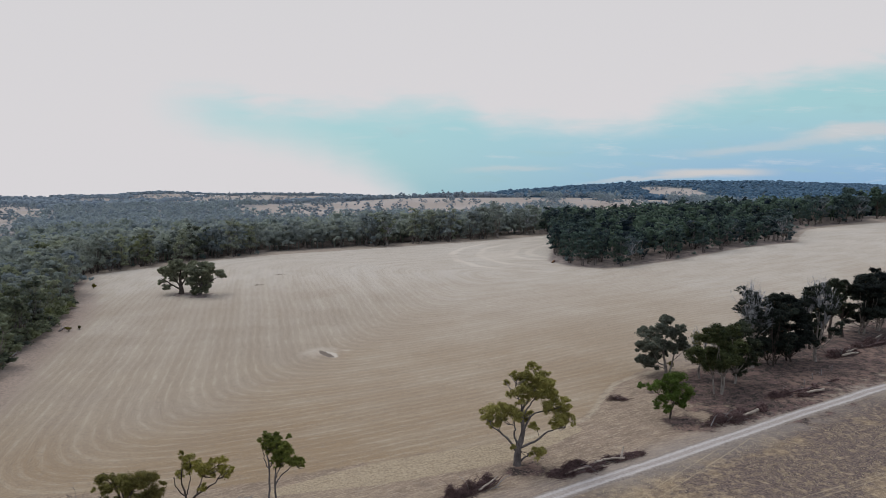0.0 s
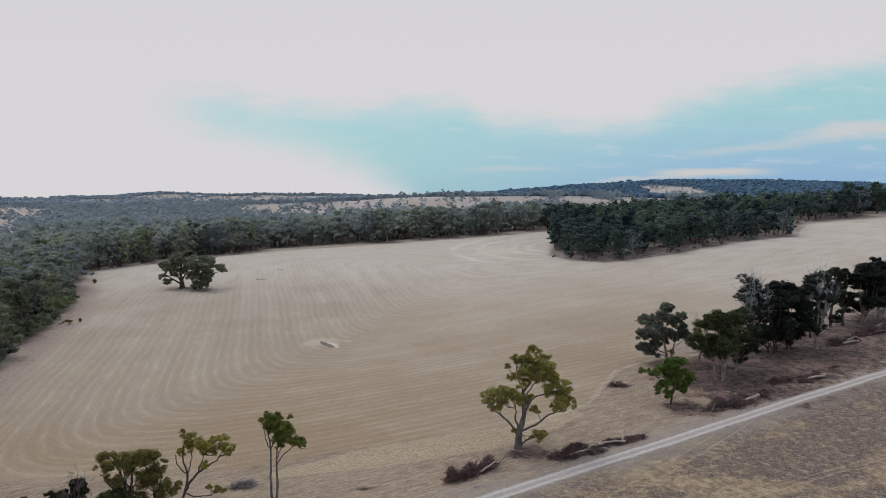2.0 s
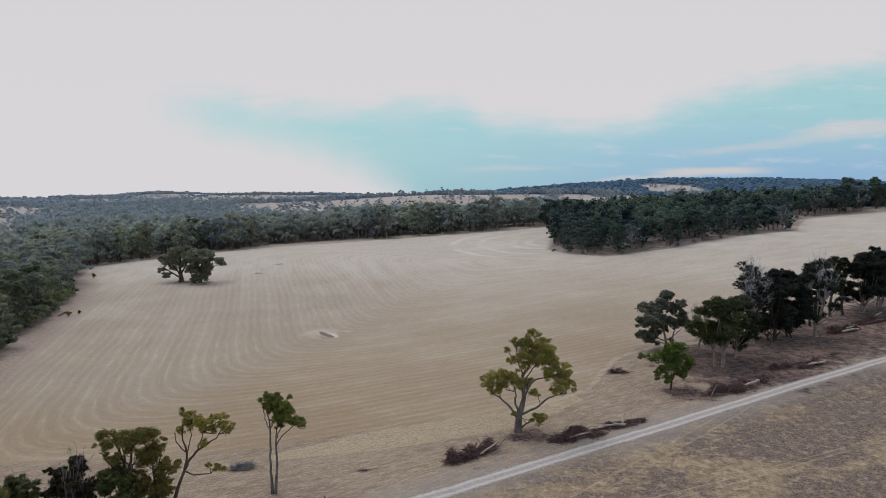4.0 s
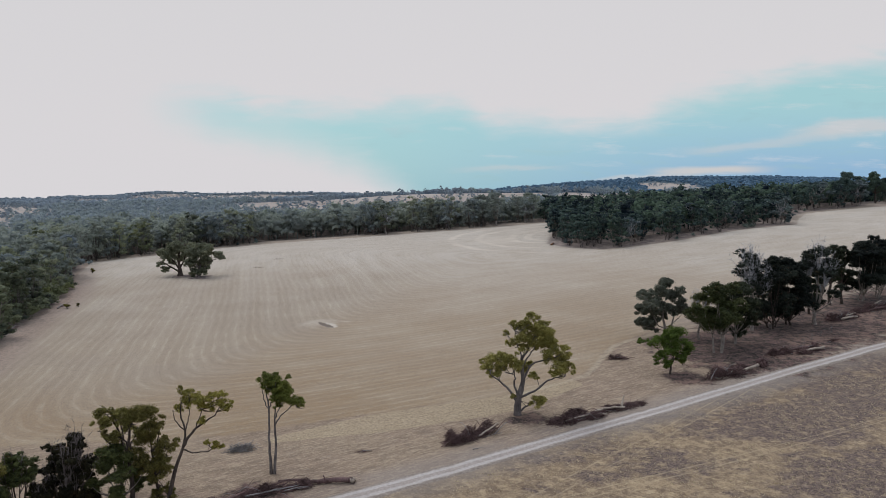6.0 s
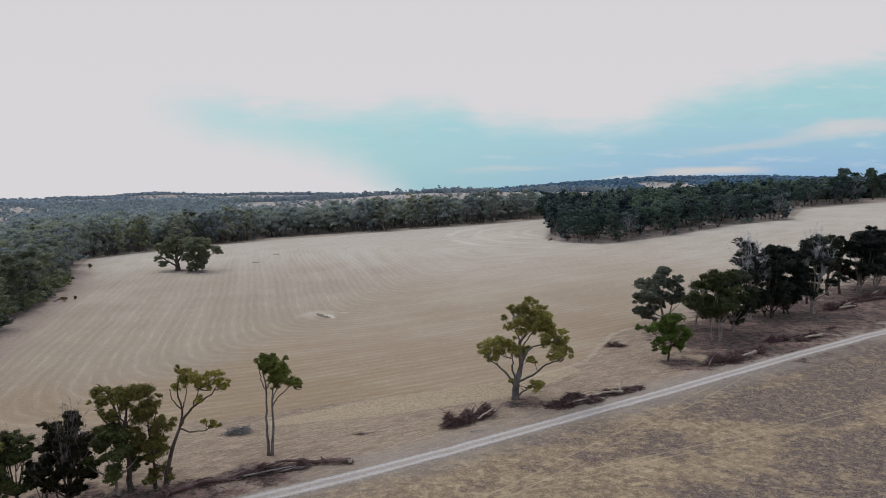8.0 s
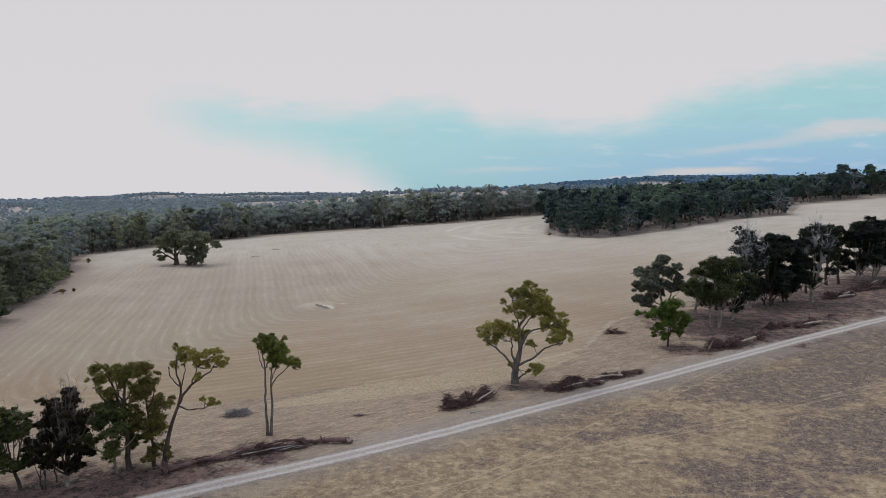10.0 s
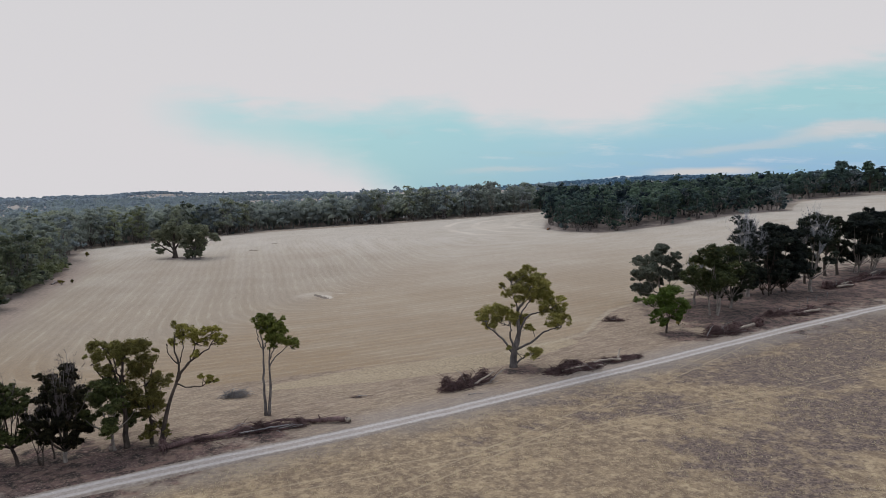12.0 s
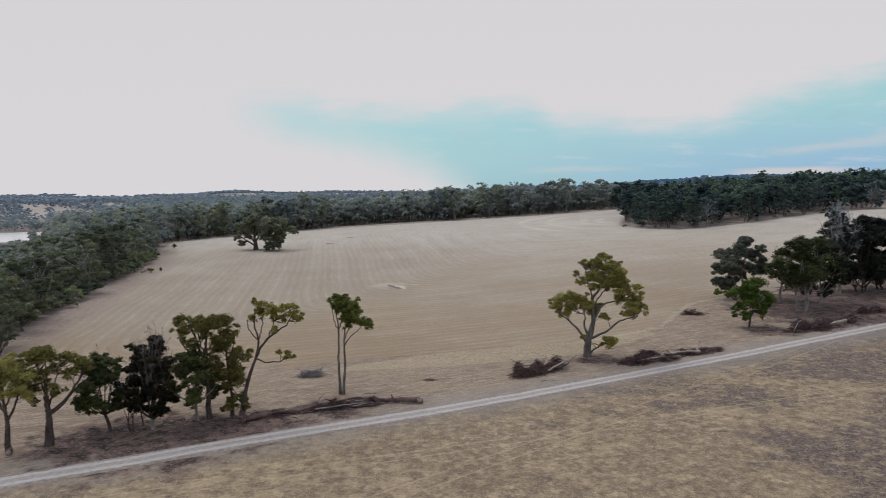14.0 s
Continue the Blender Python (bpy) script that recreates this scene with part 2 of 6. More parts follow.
def thing(name, x, y, label, category, group="", kind="", z=None, turn=0.0):
    ob = new(name)
    ob.empty_display_size = 0.5
    ob.matrix_world = pose(x, y, ground_at(x, y) if z is None else z, 0, 0, turn)
    return tagged(ob, label, category, group, kind)


def tube(points, radii, sides=7, bumpy=0.0, rng=None):
    """A tapered, bent round bar along points, closed at its ends."""
    p = np.asarray(points, float)
    r = np.interp(np.linspace(0, 1, len(p)), np.linspace(0, 1, len(radii)), radii)
    t = np.gradient(p, axis=0)
    t /= np.linalg.norm(t, axis=1)[:, None] + 1e-9
    ref = np.array([0.31, 0.92, 0.24]) if abs(t[:, 1]).mean() < 0.8 else np.array([0.9, 0.2, 0.35])
    a = np.cross(t, ref)
    a /= np.linalg.norm(a, axis=1)[:, None] + 1e-9
    b = np.cross(t, a)
    ang = np.arange(sides) * 2 * np.pi / sides
    ring = a[:, None, :] * np.cos(ang)[None, :, None] + b[:, None, :] * np.sin(ang)[None, :, None]
    rr = np.repeat(r[:, None], sides, 1)
    if bumpy and rng is not None:
        rr = rr * (1 + bumpy * (rng.random(rr.shape) - 0.5))
    v = (p[:, None, :] + ring * rr[:, :, None]).reshape(-1, 3)
    n = len(p)
    i, j = np.meshgrid(np.arange(n - 1), np.arange(sides), indexing="ij")
    k = (j + 1) % sides
    quads = np.stack([i * sides + j, i * sides + k, (i + 1) * sides + k, (i + 1) * sides + j], -1).reshape(-1, 4)
    v = np.concatenate([v, p[:1], p[-1:]])
    s = np.arange(sides)
    e = (s + 1) % sides
    caps = np.concatenate([np.stack([e, s, np.full(sides, n * sides)], -1), np.stack([s + (n - 1) * sides, e + (n - 1) * sides, np.full(sides, n * sides + 1)], -1)])
    return v, [quads, caps]


def join(pieces):
    """Several (verts, faces) in one."""
    vs, quads, tris, at = [], [], [], 0
    for v, fs in pieces:
        for f in fs:
            if len(f):
                (quads if f.shape[1] == 4 else tris).append(f + at)
        vs.append(v)
        at += len(v)
    return np.concatenate(vs), [np.concatenate(q) for q in (quads, tris) if q]


def curve(points, n=10, rng=None, wobble=0.0):
    """A smooth line of n points through the given ones."""
    p = np.asarray(points, float)
    if len(p) == 2:
        p = np.array([p[0], (p[0] + p[1]) / 2, p[1]])
    q = np.concatenate([[2 * p[0] - p[1]], p, [2 * p[-1] - p[-2]]])
    out = []
    for s in np.linspace(0, len(p) - 1 - 1e-6, n):
        i, k = int(s), s - int(s)
        a, b, c, d = q[i : i + 4]
        out.append(0.5 * (2 * b + (c - a) * k + (2 * a - 5 * b + 4 * c - d) * k * k + (3 * b - a - 3 * c + d) * k**3))
    out = np.array(out)
    if rng is not None and wobble:
        out[1:-1] += rng.normal(0, wobble, (n - 2, 3))
    return out


def leaves(centres, outward, length, width, rng):
    """Small pointed leaf sprays at the given places, facing mostly outward and upward."""
    n = len(centres)
    nor = outward + rng.normal(0, 0.38, (n, 3)) + np.array([0, 0, 0.2])
    nor /= np.linalg.norm(nor, axis=1)[:, None] + 1e-9
    way = rng.normal(0, 1, (n, 3)) + np.array([0, 0, -0.5])
    way -= nor * (way * nor).sum(1)[:, None]
    way /= np.linalg.norm(way, axis=1)[:, None] + 1e-9
    side = np.cross(nor, way)
    s = (0.6 + 0.8 * rng.random(n))[:, None]
    a, b = way * length * 0.5 * s, side * width * 0.5 * s
    v = np.stack([centres - a * 0.7 + b, centres + a, centres - a * 0.7 - b], 1).reshape(-1, 3)
    return v, [np.arange(3 * n).reshape(-1, 3)]


GOLD = (1 + 5**0.5) / 2
ICO = np.array([(-1, GOLD, 0), (1, GOLD, 0), (-1, -GOLD, 0), (1, -GOLD, 0), (0, -1, GOLD), (0, 1, GOLD), (0, -1, -GOLD), (0, 1, -GOLD), (GOLD, 0, -1), (GOLD, 0, 1), (-GOLD, 0, -1), (-GOLD, 0, 1)]) / math.hypot(1, GOLD)
ICO_FACES = np.array([(0, 11, 5), (0, 5, 1), (0, 1, 7), (0, 7, 10), (0, 10, 11), (1, 5, 9), (5, 11, 4), (11, 10, 2), (10, 7, 6), (7, 1, 8), (3, 9, 4), (3, 4, 2), (3, 2, 6), (3, 6, 8), (3, 8, 9), (4, 9, 5), (2, 4, 11), (6, 2, 10), (8, 6, 7), (9, 8, 1)])


FIVE = np.arange(5) * 2 * np.pi / 5
CAP = np.concatenate([np.stack([np.cos(FIVE), np.sin(FIVE), np.full(5, -0.75)], 1), np.stack([0.80 * np.cos(FIVE + 0.6), 0.80 * np.sin(FIVE + 0.6), np.full(5, 0.42)], 1), [[0, 0, 0.72]]])
CAP_FACES = np.array([f for k in range(5) for f in ((k, (k + 1) % 5, 5 + k), ((k + 1) % 5, 5 + (k + 1) % 5, 5 + k), (5 + k, 5 + (k + 1) % 5, 10))])


def hearts(centres, radii, rng, flat=0.7, plain=False):
    """The dense leafage at the heart of each puff: uneven lumps, flatter below."""
    n = len(centres)
    shape, faces = (CAP, CAP_FACES) if plain else (ICO, ICO_FACES)
    v = shape[None] * (0.75 + 0.5 * rng.random((n, len(shape), 1)))
    v = v * np.where(v[..., 2:] < 0, 0.6, 1.0) * np.array([1, 1, flat])
    turn = rng.random(n) * 6.28
    ca, sa = np.cos(turn)[:, None], np.sin(turn)[:, None]
    v = np.stack([v[..., 0] * ca - v[..., 1] * sa, v[..., 0] * sa + v[..., 1] * ca, v[..., 2]], -1)
    v = centres[:, None] + v * np.asarray(radii)[:, None, None]
    return v.reshape(-1, 3), [(faces[None] + len(shape) * np.arange(n)[:, None, None]).reshape(-1, 3)]


def clump(c, r, count, length, rng, flat=0.8, tufts=None, heart=0.0, plain=False):
    """Foliage of one clump: sprays over a handful of uneven puffs, thinner below."""
    c = np.asarray(c, float)
    tufts = tufts or max(4, int(6 + 5 * r))
    d = rng.normal(0, 1, (tufts, 3)) + np.array([0, 0, 0.45])
    d /= np.linalg.norm(d, axis=1)[:, None]
    d *= (0.30 + 0.55 * rng.random(tufts) ** 0.7)[:, None]
    size = r * (0.26 + 0.24 * rng.random(tufts)) * (1.0 + 1.2 / tufts)
    seat = rng.integers(0, tufts, count)
    o = rng.normal(0, 1, (count, 3)) + np.array([0, 0, 0.5])
    o /= np.linalg.norm(o, axis=1)[:, None]
    spread = 0.50 + 0.42 * rng.random(count) + 0.55 * rng.random(count) ** 5
    at = c + d[seat] * r * np.array([1, 1, flat]) + o * (size[seat] * spread)[:, None] * np.array([1, 1, 0.70])
    sprays = leaves(at, o, length, length * 0.62, rng)
    if not heart:
        return sprays
    return join([sprays, hearts(c + d * r * np.array([1, 1, flat]), size * heart, rng, 0.7, plain)])


def dome(c, r, count, length, rng, flat=0.72, solid=0.80, plain=False):
    """One rounded head of leaves: a dense heart with sprays standing off its upper side."""
    c = np.asarray(c, float)
    o = rng.normal(0, 1, (count, 3)) + np.array([0, 0, 0.55])
    o /= np.linalg.norm(o, axis=1)[:, None]
    lift = 0.78 + 0.28 * rng.random(count) + 0.42 * rng.random(count) ** 4
    swell = 1 + 0.16 * np.sin(o[:, 0] * 5 + rng.random() * 6) * np.sin(o[:, 1] * 5 + rng.random() * 6)
    at = c + o * (r * lift * swell)[:, None] * np.array([1, 1, flat])
    return join([leaves(at, o, length, length * 0.62, rng), hearts(c[None], [r * solid], rng, flat, plain)])


# ---- materials ----
def material(name):
    m = bpy.data.materials.new(name)
    m.use_nodes = True
    return m, Nodes(m.node_tree)


def surface(g, colour, rough=0.9, bump=None, strength=0.4, distance=0.05, specular=0.25):
    s = g.add("ShaderNodeBsdfPrincipled", Base_Color=colour, Roughness=rough)
    s.inputs["Specular IOR Level"].default_value = specular
    if bump is not None:
        n = g.add("ShaderNodeBump", Strength=strength, Distance=distance, Height=bump)
        g.put(s.inputs["Normal"], n.outputs[0])
    out = g.add("ShaderNodeOutputMaterial")
    g.put(out.inputs[0], s.outputs[0])


def foliage(name, dark, light, dry=(0.16, 0.12, 0.05), dry_share=0.12, shift=0.7, spread=0.40, thin_share=0.22):
    """Gum leaves: dull grey-green sprays, some of them browned."""
    m, g = material(name)
    island = g.add("ShaderNodeNewGeometry").outputs["Random Per Island"]
    whole = g.add("ShaderNodeObjectInfo").outputs["Random"]
    spot = g.add("ShaderNodeTexCoord").outputs["Object"]
    leafy = g.noise(spot, 2.2, 3.0, 0.6)
    patch = g.math("ADD", g.math("MULTIPLY", g.math("ADD", g.noise(spot, 0.55, 2.0), g.math("SUBTRACT", leafy, 0.5)), 0.40), g.math("MULTIPLY", g.math("SUBTRACT", g.noise(spot, 0.11, 2.0), 0.15), 0.85))
    tone = g.math("ADD", g.math("MULTIPLY", island, spread), g.math("ADD", patch, 0.5 * (0.40 - spread)))
    tone = g.math("ADD", tone, g.math("MULTIPLY", g.math("SUBTRACT", whole, 0.5), 0.45))
    tree = g.attr("tree_tone")
    tone = g.math("MULTIPLY_ADD", tree, 0.75, tone)
    colour = g.mix(g.step(tone, 0.25, 1.05), dark, light)
    kind = g.math("ADD", g.math("MULTIPLY", g.math("FRACT", g.math("MULTIPLY", whole, 5.77)), 0.6), g.math("MULTIPLY", g.math("MULTIPLY_ADD", tree, 0.8, g.noise(spot, 0.06, 1.0)), 0.6))
    colour = g.mix(g.step(kind, 0.50, 0.95, 0.0, shift), colour, g.mix(g.step(tone, 0.25, 1.05), (dark[0] * 1.1, dark[1], dark[2] * 0.5), (light[0] * 1.05, light[1] * 1.0, light[2] * 0.45)))
    brown = g.math("MULTIPLY", g.step(g.noise(spot, 0.8, 1.0), 0.52, 0.70), g.step(g.math("FRACT", g.math("MULTIPLY", island, 7.31)), 1.0 - dry_share * 2, 1.0))
    colour = g.mix(brown, colour, dry)
    s = g.add("ShaderNodeBsdfPrincipled", Base_Color=colour, Roughness=0.62)
    s.inputs["Specular IOR Level"].default_value = 0.10
    ruffle = g.add("ShaderNodeBump", Strength=0.8, Distance=0.5, Height=leafy)
    g.put(s.inputs["Normal"], ruffle.outputs[0])
    thin = g.add("ShaderNodeBsdfTranslucent", Color=g.mix(0.5, colour, light))
    both = g.add("ShaderNodeMixShader", i0=thin_share, i1=s.outputs[0], i2=thin.outputs[0])
    out = g.add("ShaderNodeOutputMaterial")
    g.put(out.inputs[0], both.outputs[0])
    return m


def bark(name, dark, light, streak=1.0):
    m, g = material(name)
    at = g.add("ShaderNodeTexCoord").outputs["Object"]
    grain = g.noise(g.stretch(at, 9.0, 9.0, 1.4), 1.0, 4.0, 0.6)
    stain = g.noise(at, 0.9, 3.0)
    tone = g.math("ADD", g.math("MULTIPLY", grain, 0.6 * streak), g.math("MULTIPLY", stain, 0.7))
    surface(g, g.mix(g.step(tone, 0.35, 0.95), dark, light), 0.9, grain, 0.6, 0.05)
    return m


LEAF_OLIVE = foliage("gum_leaf_olive", (0.036, 0.035, 0.013), (0.368, 0.335, 0.100), (0.21, 0.14, 0.05), 0.16)
LEAF_FRESH = foliage("gum_leaf_fresh", (0.062, 0.078, 0.017), (0.330, 0.350, 0.086), (0.16, 0.13, 0.05), 0.05)
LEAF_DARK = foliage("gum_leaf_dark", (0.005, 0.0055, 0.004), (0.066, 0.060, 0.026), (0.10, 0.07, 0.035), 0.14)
# belt leaf blackened and blued: shade and vignetting sit in its colour
LEAF_SHADE = foliage("gum_leaf_shaded", (0.005, 0.008, 0.009), (0.049, 0.061, 0.046), (0.11, 0.075, 0.04), 0.12)
# copse leaves darkened and blued: vignetting, shade and haze held in the colour
LEAF_DIMMED = foliage("gum_leaf_dimmed", (0.005, 0.013, 0.026), (0.098, 0.148, 0.130), (0.14, 0.11, 0.07), 0.08, 0.4)
LEAF_COOL = foliage("gum_leaf_haze_blue", (0.028, 0.046, 0.062), (0.165, 0.210, 0.215), (0.13, 0.11, 0.08), 0.08, 0.3)
LEAF_BROWNED = foliage("gum_leaf_browned", (0.050, 0.050, 0.030), (0.190, 0.180, 0.100), (0.16, 0.11, 0.06), 0.2, 0.5)
# pale blue aerial haze is mixed into this mid-distance leaf colour
LEAF_MID_HAZE = foliage("gum_leaf_mid_haze", (0.225, 0.275, 0.325), (0.325, 0.385, 0.430), (0.22, 0.22, 0.21), 0.06, 0.2, 0.16, 0.44)
LEAF_GREEN = foliage("young_gum_leaf", (0.022, 0.044, 0.014), (0.112, 0.165, 0.050), (0.12, 0.10, 0.04), 0.05)
LEAF_DULL = foliage("dull_grey_gum_leaf", (0.017, 0.023, 0.022), (0.142, 0.154, 0.118), (0.13, 0.10, 0.06), 0.12, 0.4)
# the ridge's blue is distance haze put into the leaf colour
LEAF_RIDGE_HAZE = foliage("ridge_haze_leaf", (0.084, 0.158, 0.246), (0.110, 0.192, 0.280), (0.09, 0.11, 0.11), 0.05, 0.1, 0.12)
LEAF_SHELTER = foliage("shelter_gum_leaf", (0.014, 0.022, 0.011), (0.118, 0.136, 0.052), (0.11, 0.08, 0.035), 0.14)
LEAF_DUSK = foliage("gum_leaf_dark_olive", (0.026, 0.026, 0.010), (0.228, 0.200, 0.060), (0.15, 0.10, 0.04), 0.16)
LEAF_EDGE = foliage("wood_edge_leaf", (0.028, 0.040, 0.040), (0.222, 0.250, 0.152), (0.17, 0.13, 0.08), 0.10, 0.6, 0.3, 0.34)
LEAF_PADDOCK = foliage("paddock_gum_leaf", (0.090, 0.104, 0.078), (0.390, 0.405, 0.262), (0.19, 0.15, 0.08), 0.10, 0.5, 0.3, 0.36)
# these two leaves are lightened and more translucent to stand for haze
LEAF_GREY = foliage("gum_leaf_haze_grey", (0.186, 0.228, 0.256), (0.300, 0.345, 0.332), (0.22, 0.20, 0.17), 0.08, 0.4, 0.18, 0.45)
LEAF_WOOD = foliage("woodland_haze_leaf", (0.220, 0.252, 0.246), (0.335, 0.372, 0.315), (0.24, 0.20, 0.15), 0.06, 0.6, 0.24, 0.45)
# far haze is carried by this pale blue leaf colour
LEAF_FAR_HAZE = foliage("distant_haze_leaf", (0.245, 0.305, 0.372), (0.300, 0.365, 0.430), (0.19, 0.20, 0.20), 0.05, 0.1, 0.12, 0.42)
BARK_BROWN = bark("rough_brown_bark", (0.026, 0.021, 0.019), (0.12, 0.095, 0.08))
DEAD_GREY = bark("bleached_twigs", (0.23, 0.24, 0.265), (0.54, 0.55, 0.585))
DEAD_TWIG = bark("dry_grey_twigs", (0.070, 0.058, 0.056), (0.235, 0.205, 0.200))
BARK_PALE = bark("smooth_pale_bark", (0.11, 0.092, 0.082), (0.36, 0.32, 0.285))
BARK_ASH = bark("grey_brown_bark", (0.055, 0.047, 0.046), (0.220, 0.195, 0.185))
BARK_GREY = bark("weathered_grey_wood", (0.10, 0.095, 0.095), (0.36, 0.34, 0.34))
DEAD_BROWN = bark("dead_brown_wood", (0.026, 0.014, 0.015), (0.210, 0.136, 0.130))
CUT_WOOD = bark("bleached_split_wood", (0.20, 0.165, 0.14), (0.46, 0.395, 0.33))


def grass_material(name, low, high):
    m, g = material(name)
    island = g.add("ShaderNodeNewGeometry").outputs["Random Per Island"]
    at = g.add("ShaderNodeTexCoord").outputs["Object"]
    surface(g, g.mix(g.math("ADD", g.math("MULTIPLY", island, 0.6), g.math("MULTIPLY", g.noise(at, 0.12, 2.0), 0.4)), low, high), 0.9)
    return m


DRY_GRASS = grass_material("dry_grass_blades", (0.46, 0.38, 0.24), (0.74, 0.64, 0.44))


def ground_material():
    m, g = material("dry_farmland")
    at = g.add("ShaderNodeTexCoord").outputs["Object"]
    xyz = g.add("ShaderNodeSeparateXYZ", i0=at)
    x, y = xyz.outputs[0], xyz.outputs[1]
    road, field, wood, rounds = g.attr("from_road"), g.attr("in_field"), g.attr("in_wood"), g.attr("rounds")
    n_grain, n_fine, n_mid, n_big = g.noise(at, 5.0, 4.0, 0.7), g.noise(at, 1.5, 5.0, 0.68), g.noise(at, 0.35, 4.0, 0.6), g.noise(at, 0.045, 4.0, 0.55)
    n_vast = g.noise(at, 0.014, 3.0, 0.5)
    ragged = g.math("MULTIPLY", g.math("SUBTRACT", n_mid, 0.5), 3.0)

    # harvested paddock: straw laid in rounds, thin paler lines between grey-brown swaths
    along = g.attr("along")
    lie = g.add("ShaderNodeCombineXYZ", i0=g.math("MULTIPLY", rounds, 1.0), i1=g.math("MULTIPLY", along, 0.30), i2=0.0).outputs[0]
    streak, broad = g.noise(lie, 2.0, 5.0, 0.65), g.noise(lie, 0.22, 3.0, 0.55)
    shift = g.math("ADD", rounds, g.math("MULTIPLY", g.noise(at, 0.05, 2.0), 2.0))
    thin = g.step(g.math("SINE", g.math("MULTIPLY", shift, 6.2832 / 1.95)), 0.1, 0.9)
    wide = g.step(g.math("SINE", g.math("MULTIPLY_ADD", shift, 6.2832 / 7.8, 1.1)), 0.0, 1.0)
    rows = g.math("ADD", g.math("MULTIPLY", thin, g.step(streak, 0.34, 0.66)), g.math("MULTIPLY", wide, 0.35))
    rows = g.math("MULTIPLY", rows, g.step(n_big, 0.30, 0.66, 0.30, 1.0))
    # low-angle brightening and haze put into the straw colour, paler towards the far end
    far_pale = g.step(g.math("ADD", y, g.math("MULTIPLY", g.math("SUBTRACT", n_vast, 0.5), 150.0)), 70.0, 330.0)
    straw = g.mix(far_pale, (0.243, 0.160, 0.083), (0.474, 0.420, 0.360))
    # the rounds on the wood's side are threshed finer and greyer
    grey = g.math("MULTIPLY", g.step(g.math("ADD", g.math("MULTIPLY_ADD", y, -0.30, x), g.math("MULTIPLY", g.math("SUBTRACT", n_big, 0.5), 30.0)), -66.0, -86.0), g.math("MULTIPLY", g.step(far_pale, 0.9, 0.4), g.step(y, 92.0, 122.0, 0.25, 1.0)))
    straw = g.mix(g.math("MULTIPLY", grey, 0.85), straw, (0.292, 0.238, 0.184))
    straw = g.mix(g.step(n_big, 0.40, 0.66, 0.0, 0.45), straw, g.mix(far_pale, (0.302, 0.229, 0.146), (0.490, 0.455, 0.415)))
    straw = g.mix(g.step(broad, 0.34, 0.68, 0.0, 0.32), straw, (0.260, 0.198, 0.136))
    straw = g.mix(g.math("MULTIPLY", rows, 0.36), straw, (0.50, 0.438, 0.340))
    gap = g.step(g.math("SINE", g.math("MULTIPLY", shift, 6.2832 / 1.95)), -0.2, -0.95)
    straw = g.mix(g.math("MULTIPLY", gap, g.math("MULTIPLY", g.step(n_big, 0.64, 0.36, 0.15, 1.0), g.step(streak, 0.60, 0.38, 0.02, 0.30))), straw, (0.180, 0.138, 0.098))
    straw = g.mix(g.step(streak, 0.50, 0.72, 0.0, 0.22), straw, (0.40, 0.355, 0.28))
    straw = g.mix(g.step(n_fine, 0.50, 0.66, 0.0, 0.42), straw, (0.182, 0.142, 0.106))
    straw = g.mix(g.step(n_grain, 0.50, 0.64, 0.0, 0.36), straw, (0.155, 0.120, 0.088))
    straw = g.mix(g.step(n_grain, 0.47, 0.33, 0.0, 0.22), straw, (0.56, 0.480, 0.365))
    # turning marks of the machines round the end of the copse
    ring = g.add("ShaderNodeVectorMath", i0=at, i1=(75.0, 335.0, 0.0))
    ring.operation = "DISTANCE"
    reach = g.math("ADD", ring.outputs["Value"], g.math("MULTIPLY", g.noise(at, 0.03, 2.0), 14.0))
    for radius in (43.0, 51.0, 66.0, 80.0):
        mark = g.step(g.math("ABSOLUTE", g.math("SUBTRACT", reach, radius)), 2.6, 0.9)
        mark = g.math("MULTIPLY", mark, g.math("MULTIPLY", g.step(g.math("ADD", x, g.math("MULTIPLY", y, -0.3)), -30.0, -62.0, 0.10, 1.0), g.step(n_big, 0.36, 0.62, 0.10, 0.50)))
        straw = g.mix(mark, straw, (0.60, 0.530, 0.445))
    # verge between the paddock and the track: trampled earth, straw and leaf scraps
    track = g.add("ShaderNodeCombineXYZ", i0=road, i1=g.math("MULTIPLY", g.attr("along_road"), 0.30), i2=0.0).outputs[0]
    scrape, furrow = g.noise(track, 0.55, 4.0, 0.6), g.noise(g.stretch(track, 1.0, 0.45, 1.0), 3.4, 4.0, 0.65)
    scraps = g.noise(at, 3.1, 5.0, 0.72)
    verge = g.mix(g.step(scrape, 0.36, 0.64), (0.184, 0.132, 0.096), (0.258, 0.191, 0.139))
    verge = g.mix(g.step(n_big, 0.44, 0.62, 0.0, 0.55), verge, (0.280, 0.216, 0.150))
    verge = g.mix(g.step(furrow, 0.51, 0.64, 0.0, 0.60), verge, (0.416, 0.330, 0.238))
    verge = g.mix(g.step(furrow, 0.47, 0.36, 0.0, 0.45), verge, (0.130, 0.100, 0.085))
    verge = g.mix(g.step(scraps, 0.52, 0.66, 0.0, 0.45), verge, (0.436, 0.350, 0.256))
    verge = g.mix(g.step(scraps, 0.47, 0.34, 0.0, 0.50), verge, (0.110, 0.084, 0.074))
    verge = g.mix(g.step(g.noise(at, 9.0, 3.0, 0.7), 0.54, 0.66, 0.0, 0.4), verge, (0.44, 0.365, 0.275))
    # faint wheel marks along the verge
    ridge = g.math("SINE", g.math("MULTIPLY", g.math("ADD", road, g.math("MULTIPLY", g.noise(at, 0.07, 2.0), 5.0)), 6.2832 / 1.7))
    ridge = g.math("MULTIPLY", ridge, g.step(n_mid, 0.42, 0.66))
